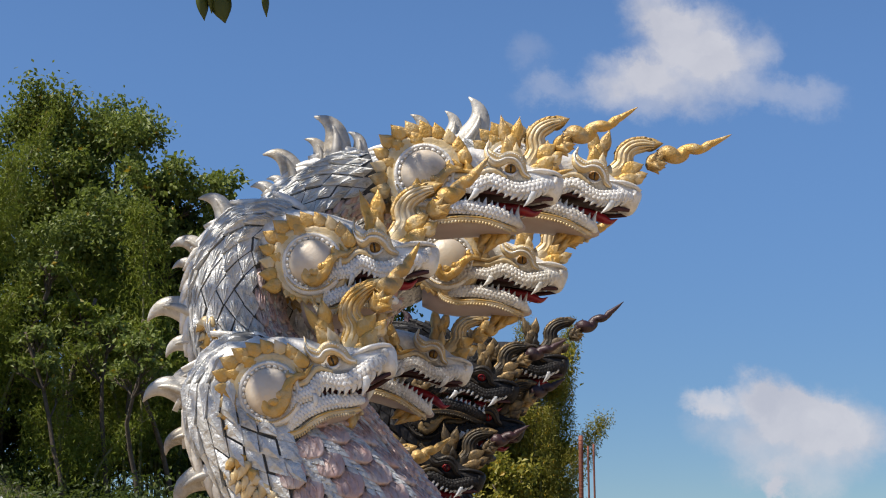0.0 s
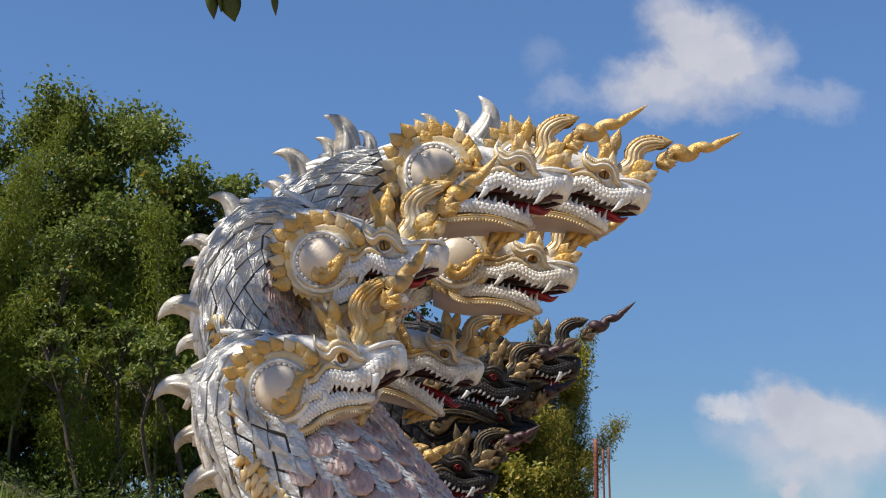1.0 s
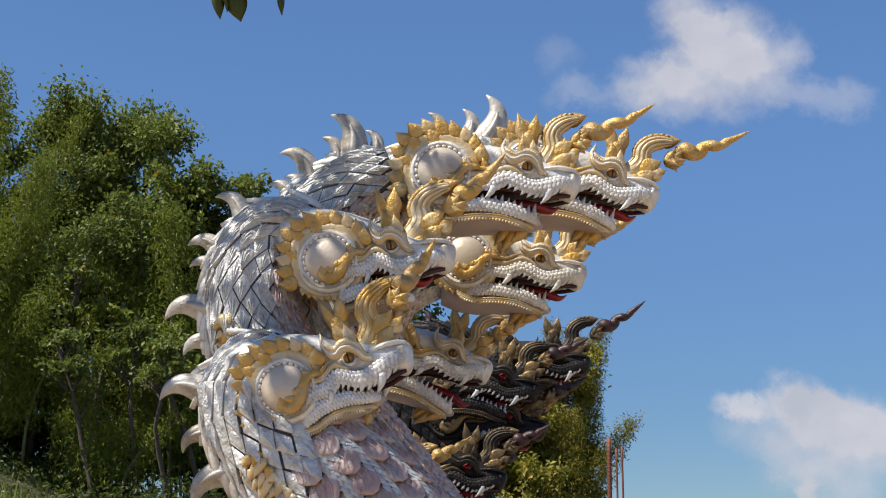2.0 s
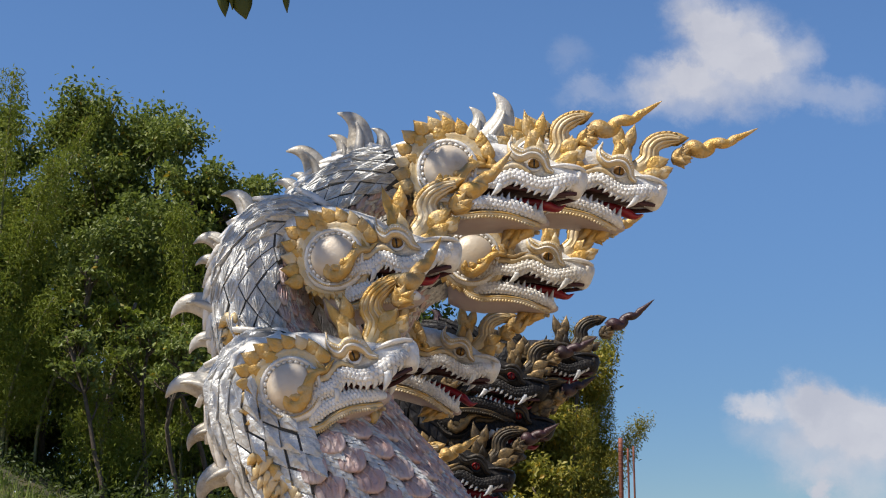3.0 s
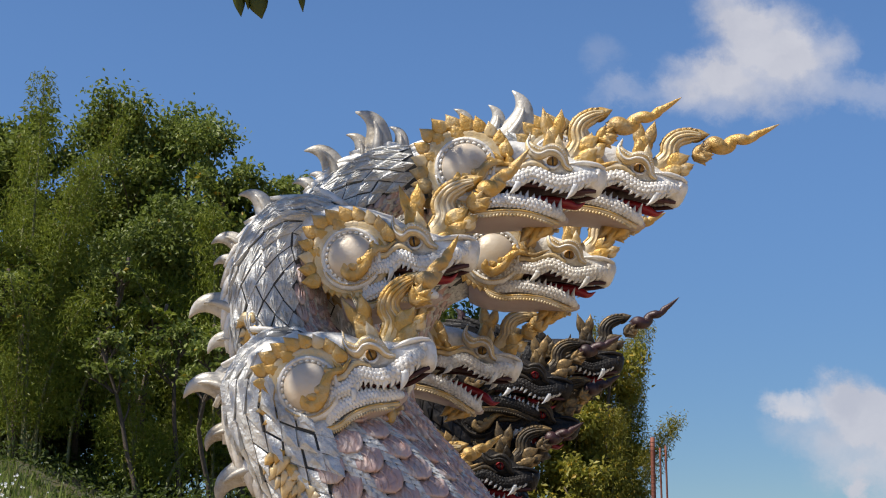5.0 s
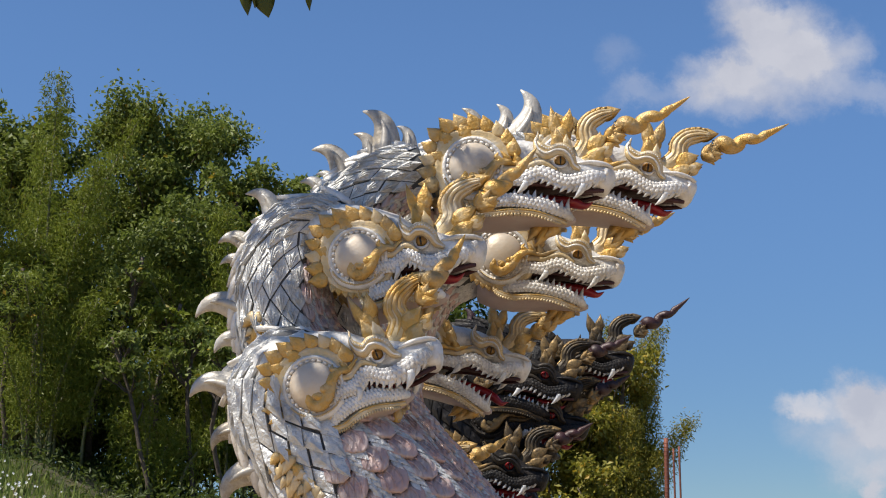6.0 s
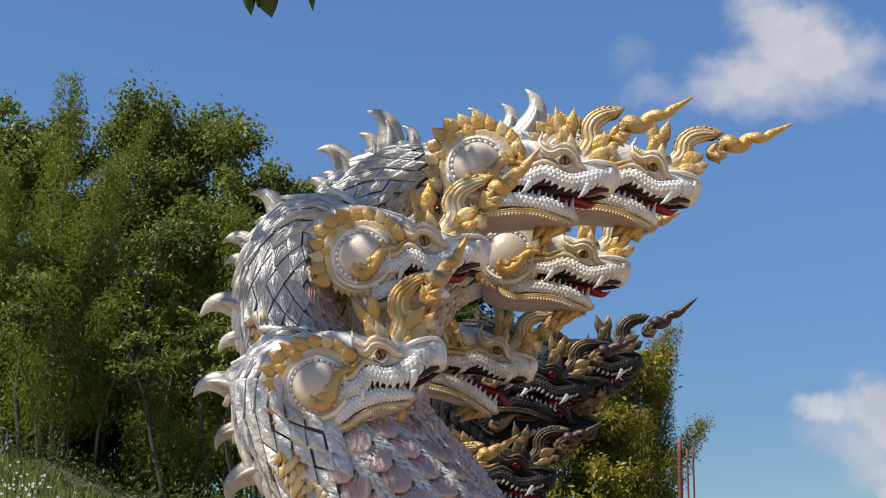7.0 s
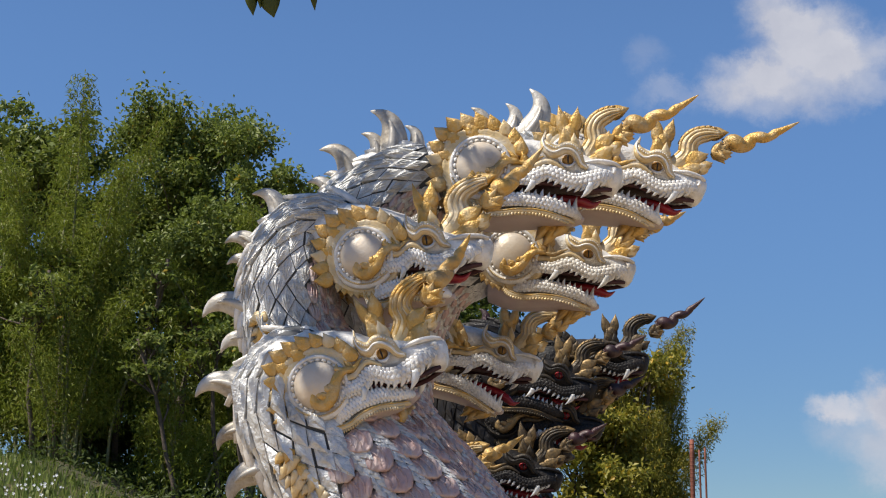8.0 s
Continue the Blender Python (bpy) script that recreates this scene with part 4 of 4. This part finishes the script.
def broad_tree(base, height, spread, label, seed, leaf_mat, leaves, size=0.24, crown_low=0.25, lean=0.0):
    """A tree with forking limbs and clumps of leaves round the twig ends."""
    rng = np.random.default_rng(seed)
    tree = new("tree")
    tree.location = base
    wood = Shape()
    ends = []

    def limb(p, d, length, r, depth):
        n = 7
        pts = [p]
        for _ in range(n - 1):
            d = d + rng.normal(0, 0.13, 3) + np.array([0, 0, 0.05])
            d = d / np.linalg.norm(d)
            pts.append(pts[-1] + d * length / (n - 1))
        pts = np.array(pts)
        wood.tube(pts, taper(n, r, r * 0.6), BARK, 7 if depth < 2 else 4)
        if depth >= 2:
            ends.extend([pts[-1], pts[4], pts[5]] if depth == 3 else [pts[-1]])
        if depth < 3:
            for k in range(rng.integers(3, 5) if depth else 9):
                at = rng.uniform(0.35, 1.0) if depth else rng.uniform(crown_low, 1.0)
                q = pts[min(n - 1, int(at * (n - 1)))]
                ang = rng.uniform(0, 2 * math.pi)
                side = np.array([math.cos(ang), math.sin(ang), rng.uniform(0.15, 0.9)])
                nd = d * 0.35 + side * 0.8
                reach = spread * (0.55 if depth == 0 else 0.34 if depth == 1 else 0.2) * rng.uniform(0.7, 1.2)
                if depth == 0:
                    reach *= 1.15 - 0.55 * max(0, (at - crown_low)) / (1 - crown_low)
                limb(q, nd / np.linalg.norm(nd), reach, r * 0.42, depth + 1)
    limb(np.zeros(3), np.array([lean, 0, 1.0]), height * 0.9, height * 0.010 + 0.02, 0)
    part("trunk", wood, tree)
    ends = np.array(ends)
    pick = ends[rng.integers(0, len(ends), leaves)]
    pts = pick + rng.normal(0, 1, (leaves, 3)) * np.array([0.30, 0.30, 0.20]) * spread / 8
    part("crown", leaf_cloud(pts, size, leaf_mat, rng), tree, smooth=False)
    return tagged(tree, label, "tree", "trees behind the statues")


def bamboo(base, height, spread, culms, label, seed, mat, leaves, size=0.2):
    """A clump of bamboo: jointed culms that arch outwards, with plumes of narrow leaves."""
    rng = np.random.default_rng(seed)
    clump = new("bamboo_clump")
    clump.location = base
    pts = []
    for c in range(culms):
        a = rng.uniform(0, 2 * math.pi)
        foot = np.array([math.cos(a), math.sin(a), 0]) * rng.uniform(0, spread * 0.35)
        h = height * rng.uniform(0.45, 1.0) if c else height
        arch = np.array([math.cos(a), math.sin(a), 0]) * spread * rng.uniform(0.2, 0.75) * (1 if c else 0.2)
        t = np.linspace(0, 1, 16)[:, None]
        path = foot + np.array([0, 0, 1]) * h * t + arch * t ** 2.4
        culm = Shape()
        culm.tube(path, taper(16, 0.055, 0.045, 0.012), CULM, 6)
        for k in range(1, 15):
            culm.ball(path[k], (0.06, 0.06, 0.02), CULM, 6, 3)
        part("culm", culm, clump)
        m = leaves // culms
        u = rng.uniform(0.16, 1.0, m) ** 0.85
        along = np.stack([np.interp(u, t[:, 0], path[:, i]) for i in range(3)], 1)
        whorl = np.floor(u * 26) / 26
        ang = rng.uniform(0, 2 * math.pi, 27)[(whorl * 26).astype(int)] + rng.choice([0, 2.1, 4.2], m) + rng.normal(0, 0.35, m)
        reach = rng.uniform(0.0, 1.0, m) ** 0.7 * (1.5 - 1.15 * u) * spread * 0.34
        along += np.stack([np.cos(ang) * reach, np.sin(ang) * reach, 0.45 * reach - 0.25 * reach ** 2 + rng.normal(0, 0.12, m)], 1)
        pts.append(along)
    pts = np.concatenate(pts)
    part("crown", leaf_cloud(pts, size, mat, rng, 0.22, 0.7), clump, smooth=False)
    return tagged(clump, label, "bamboo", "trees behind the statues")


def stand(x, y):
    return (x, y, ground_height(x, y) - 0.1)


broad_tree(stand(-11.6, 50), 14.1, 9.2, "tall broad-leaved tree with glossy green leaves and bare trunk", 11, LEAF_BROAD, 60000, 0.19, 0.30, 0.05)
broad_tree(stand(-20.6, 51), 12.4, 8.0, "dark green broad-leaved tree beside bamboo", 12, LEAF_BROAD, 26000, 0.26, 0.25)
bamboo(stand(-15.7, 45), 12.0, 3.6, 14, "tall feathery light green bamboo clump", 13, LEAF_BAMBOO, 52000, 0.19)
bamboo(stand(-19.4, 45), 9.6, 5.0, 12, "light green bamboo clump over the grassy bank", 14, LEAF_BAMBOO, 38000, 0.19)
bamboo(stand(-9.2, 47), 9.6, 4.0, 12, "light green bamboo clump beside the tall tree", 15, LEAF_BAMBOO, 30000, 0.19)
broad_tree(stand(-9.5, 52), 12.6, 5.4, "smaller broad-leaved tree leaning against the tall one", 41, LEAF_BROAD, 15000, 0.22, 0.35)
broad_tree(stand(-7.6, 60), 15.4, 5.0, "slender pale green tree far behind", 16, LEAF_AUTUMN, 6000, 0.26, 0.5)
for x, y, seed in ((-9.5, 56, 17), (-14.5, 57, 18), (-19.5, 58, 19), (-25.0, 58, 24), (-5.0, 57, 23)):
    broad_tree(stand(x, y), 9.0, 9.0, "green understorey tree in the wood, leaves darkened for its shade", seed, LEAF_SHADED, 24000, 0.28, 0.02)
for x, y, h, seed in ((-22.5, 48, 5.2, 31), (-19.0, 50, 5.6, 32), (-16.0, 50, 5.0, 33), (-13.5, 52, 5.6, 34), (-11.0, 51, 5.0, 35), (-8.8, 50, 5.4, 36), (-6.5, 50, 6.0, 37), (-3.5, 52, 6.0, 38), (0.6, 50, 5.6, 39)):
    broad_tree((x, y, ground_height(x, y) - 1.1), h, 6.4, "low shaded shrub at the foot of the wood", seed, LEAF_AUTUMN if x > 0 else LEAF_BROAD if seed in (32, 34, 36) else LEAF_SHADED, 14000, 0.22, 0.0)
for x, y, h, seed in ((-17.6, 43, 6.4, 51), (-16.9, 44, 7.0, 52), (-15.1, 42, 6.2, 53), (-14.7, 43, 7.4, 54), (-13.9, 46, 8.0, 55), (-12.3, 47, 8.6, 56), (-11.6, 44, 6.8, 57), (-10.9, 42, 5.6, 58), (-9.9, 43, 6.0, 59), (-9.4, 45, 6.6, 60), (-8.6, 41, 5.4, 61), (-8.2, 44, 6.4, 62)):
    broad_tree(stand(x, y), h, 1.6, "slender sapling with a bare pale stem in the wood", seed, LEAF_BROAD if seed % 3 else LEAF_BAMBOO, 1100, 0.19, 0.66)
bamboo(stand(-14.4, 43), 5.6, 3.6, 9, "low light green bamboo in front of the trunks", 42, LEAF_BAMBOO, 15000, 0.18)
bamboo(stand(-11.2, 43), 4.6, 3.0, 8, "low light green bamboo in front of the trunks", 43, LEAF_BAMBOO, 9000, 0.18)
bamboo(stand(2.4, 50), 9.2, 3.0, 14, "yellow-green bamboo clump behind the black nagas", 20, LEAF_AUTUMN, 72000, 0.14)
broad_tree(stand(1.6, 49), 8.0, 4.6, "small yellowing tree behind the black nagas", 21, LEAF_AUTUMN, 11000, 0.2, 0.1)
bamboo(stand(2.6, 52), 8.4, 1.5, 9, "thin feathery bamboo beside the rusty bars", 22, LEAF_AUTUMN, 14000, 0.13)


# ---- rusty steel bars ----
def steel_bar(x, y, z_top, r, lean):
    s = Shape()
    z0 = ground_height(x, y) - 0.1
    path = np.array([(x + lean * k, y, z0 + (z_top - z0) * k) for k in np.linspace(0, 1, 12)])
    s.tube(path, [r] * 12, RUST, 8)
    for k in np.linspace(0.03, 0.97, 40):
        c = np.array([x + lean * k, y, z0 + (z_top - z0) * k])
        s.ball(c, (r * 1.2, r * 1.2, r * 0.35), RUST, 8, 3)
    return tagged(s.thing("steel_bar"), "upright rusty ribbed reinforcing bar", "steel bar", "rusty bars")


steel_bar(3.66, 46, 5.11, 0.07, 0.06)
steel_bar(3.93, 46, 4.80, 0.03, 0.0)
steel_bar(4.10, 46, 4.86, 0.03, 0.0)


# ---- overhanging tree ----
def overhanging_tree():
    """A tree beside the camera; only the tip of its lowest twig hangs into view, and its unseen leaves are placed to
    dapple the nagas.
    """
    rng = np.random.default_rng(5)
    ob = new("overhanging_tree")
    wood = Shape()
    tip = np.array((-1.041, 7.000, 4.364))
    top = np.array([-5.6, 3.6, 5.6])
    wood.tube(curve([(-5.9, 3.4, -0.1), (-5.7, 3.5, 2.0), (-5.8, 3.6, 4.0), top, (-5.2, 3.8, 8.2)], 24), taper(24, 0.24, 0.17, 0.13, 0.05), BARK, 10)
    part("trunk", wood, ob)
    limb = Shape()
    main = curve([top, top + np.array([1.6, 0.9, 0.75]), np.array([-3.1, 6.2, 6.5]), np.array([-2.2, 6.7, 6.3]), tip + np.array([-0.5, -0.3, 0.6]), tip + np.array([-0.08, 0, 0.06])], 30)
    limb.tube(main, taper(30, 0.09, 0.05, 0.03, 0.006), BARK, 7)
    twigs = []
    for _ in range(44):
        q = main[rng.integers(5, 15)]
        d = rng.normal(0, 1, 3) * np.array([1, 1, 0.25]) + np.array([0, 0, 0.35])
        e = q + d / np.linalg.norm(d) * rng.uniform(0.5, 1.5)
        e[2] = max(e[2], 1.35 + 0.52 * (e[1] + 1.0) + 0.3)
        limb.tube(curve([q, (q + e) / 2 + rng.normal(0, 0.06, 3), e], 7), taper(7, 0.018, 0.006), BARK, 5)
        twigs += [e, (q + e) / 2, q + (e - q) * 0.75]
    # unseen second limb, added so that its leaves shade the rear heads
    second = curve([top, (-4.6, 5.4, 7.0), (-3.4, 7.2, 7.5), (-2.5, 8.9, 7.6)], 24)
    limb.tube(second, taper(24, 0.08, 0.05, 0.012), BARK, 7)
    for _ in range(26):
        q = second[rng.integers(19, 24)]
        e = q + rng.normal(0, 1, 3) * np.array([0.45, 0.4, 0.25])
        limb.tube(curve([q, (q + e) / 2 + rng.normal(0, 0.06, 3), e], 7), taper(7, 0.018, 0.006), BARK, 5)
        twigs += [e, (q + e) / 2, q + (e - q) * 0.75]
    part("limb", limb, ob)
    twigs = np.array(twigs)
    pts = twigs[rng.integers(0, len(twigs), 2100)] + rng.normal(0, 0.15, (2100, 3))
    pts = pts[pts[:, 2] > 1.35 + 0.47 * (pts[:, 1] + 1.0) + 0.2]
    part("crown", leaf_cloud(pts, 0.15, LEAF_NEAR, rng, 0.6), ob, smooth=False)
    # single leaves at the tip
    for dx, dz, ln, wd, face in ((-0.29, 0.015, 0.15, 0.075, 0.5), (-0.20, 0.015, 0.16, 0.125, -0.1), (-0.25, 0.04, 0.13, 0.07, 1.2), (0.055, 0.01, 0.12, 0.06, 0.9), (0.13, 0.085, 0.10, 0.10, 0.2), (0.09, 0.06, 0.08, 0.06, -0.7)):
        leaf = Shape()
        b = tip + np.array([dx, rng.normal(0, 0.02), dz + 0.08])
        leaf.leaf(b, b + np.array([rng.normal(0, 0.02), 0.02, -ln]), (math.sin(face), -math.cos(face), 0.15), wd, 0.012, LEAF_NEAR, 0.08, 9, 0.9)
        leaf.tube(curve([b + np.array([0, 0, -0.01]), b + np.array([-dx * 0.3, 0, 0.05]), tip + np.array([-0.08, 0, 0.06])], 8), [0.003] * 8, BARK, 4)
        part("leaf", leaf, ob)
    return tagged(ob, "green-leaved tree with a twig hanging into view", "tree")


overhanging_tree()


# ---- grass bank ----
def meadow():
    rng = np.random.default_rng(8)
    n = 9000
    xs, ys = rng.uniform(-20, -10.4, n), rng.uniform(30, 39, n)
    p = np.array([(x, y, ground_height(x, y)) for x, y in zip(xs, ys)])
    h = rng.uniform(0.15, 0.45, n)[:, None]
    d = rng.normal(0, 0.3, (n, 3)) + np.array([0, 0, 1])
    side = np.stack([np.cos(xs * 91), np.sin(xs * 91), np.zeros(n)], 1) * 0.035
    v = np.stack([p - side, p + d * h * 0.6, p + d * h, p + side], 1).reshape(-1, 3)
    f = np.arange(n * 4).reshape(n, 4)
    s = Shape()
    s.add(v, np.concatenate([f[:, [0, 1, 3]], f[:, [1, 2, 3]]]).tolist(), GRASS)
    tagged(s.thing("grass", False), "green tufted grass on the bank", "grass", kind="stuff")
    s = Shape()
    for _ in range(420):
        x, y = rng.uniform(-18, -10.8), rng.uniform(30, 37)
        c = np.array([x, y, ground_height(x, y) + rng.uniform(0.2, 0.5)])
        r = rng.uniform(0.025, 0.05)
        for k in range(5):
            a = k * 2 * math.pi / 5
            s.leaf(c, c + np.array([math.cos(a), -0.4, math.sin(a)]) * r, (0, -1, 0.3), r * 0.8, 0.004, PETAL, 0, 3)
    tagged(s.thing("flowers", False), "small white wild flowers on the bank", "flowers", kind="stuff")


meadow()


def undergrowth():
    """Weeds and saplings that cover the foot of the wood."""
    rng = np.random.default_rng(9)
    n = 36000
    x, y = rng.uniform(-24, 2, n), rng.uniform(29, 52, n)
    keep = (x > -10.6) | (y > 38)
    x, y, n = x[keep], y[keep], int(keep.sum())
    clump = np.array([noise.noise((a * 0.5, b * 0.5, 7)) for a, b in zip(x, y)])
    z = np.array([ground_height(a, b) for a, b in zip(x, y)]) + rng.uniform(0, 1, n) ** 1.4 * (0.6 + 0.9 * clump)
    s = leaf_cloud(np.stack([x, y, z], 1), 0.17, LEAF_SHADED, rng, 0.45, 0.1)
    tagged(s.thing("undergrowth", False), "green leafy weeds under the trees, coloured dark for shade", "undergrowth", kind="stuff")


undergrowth()
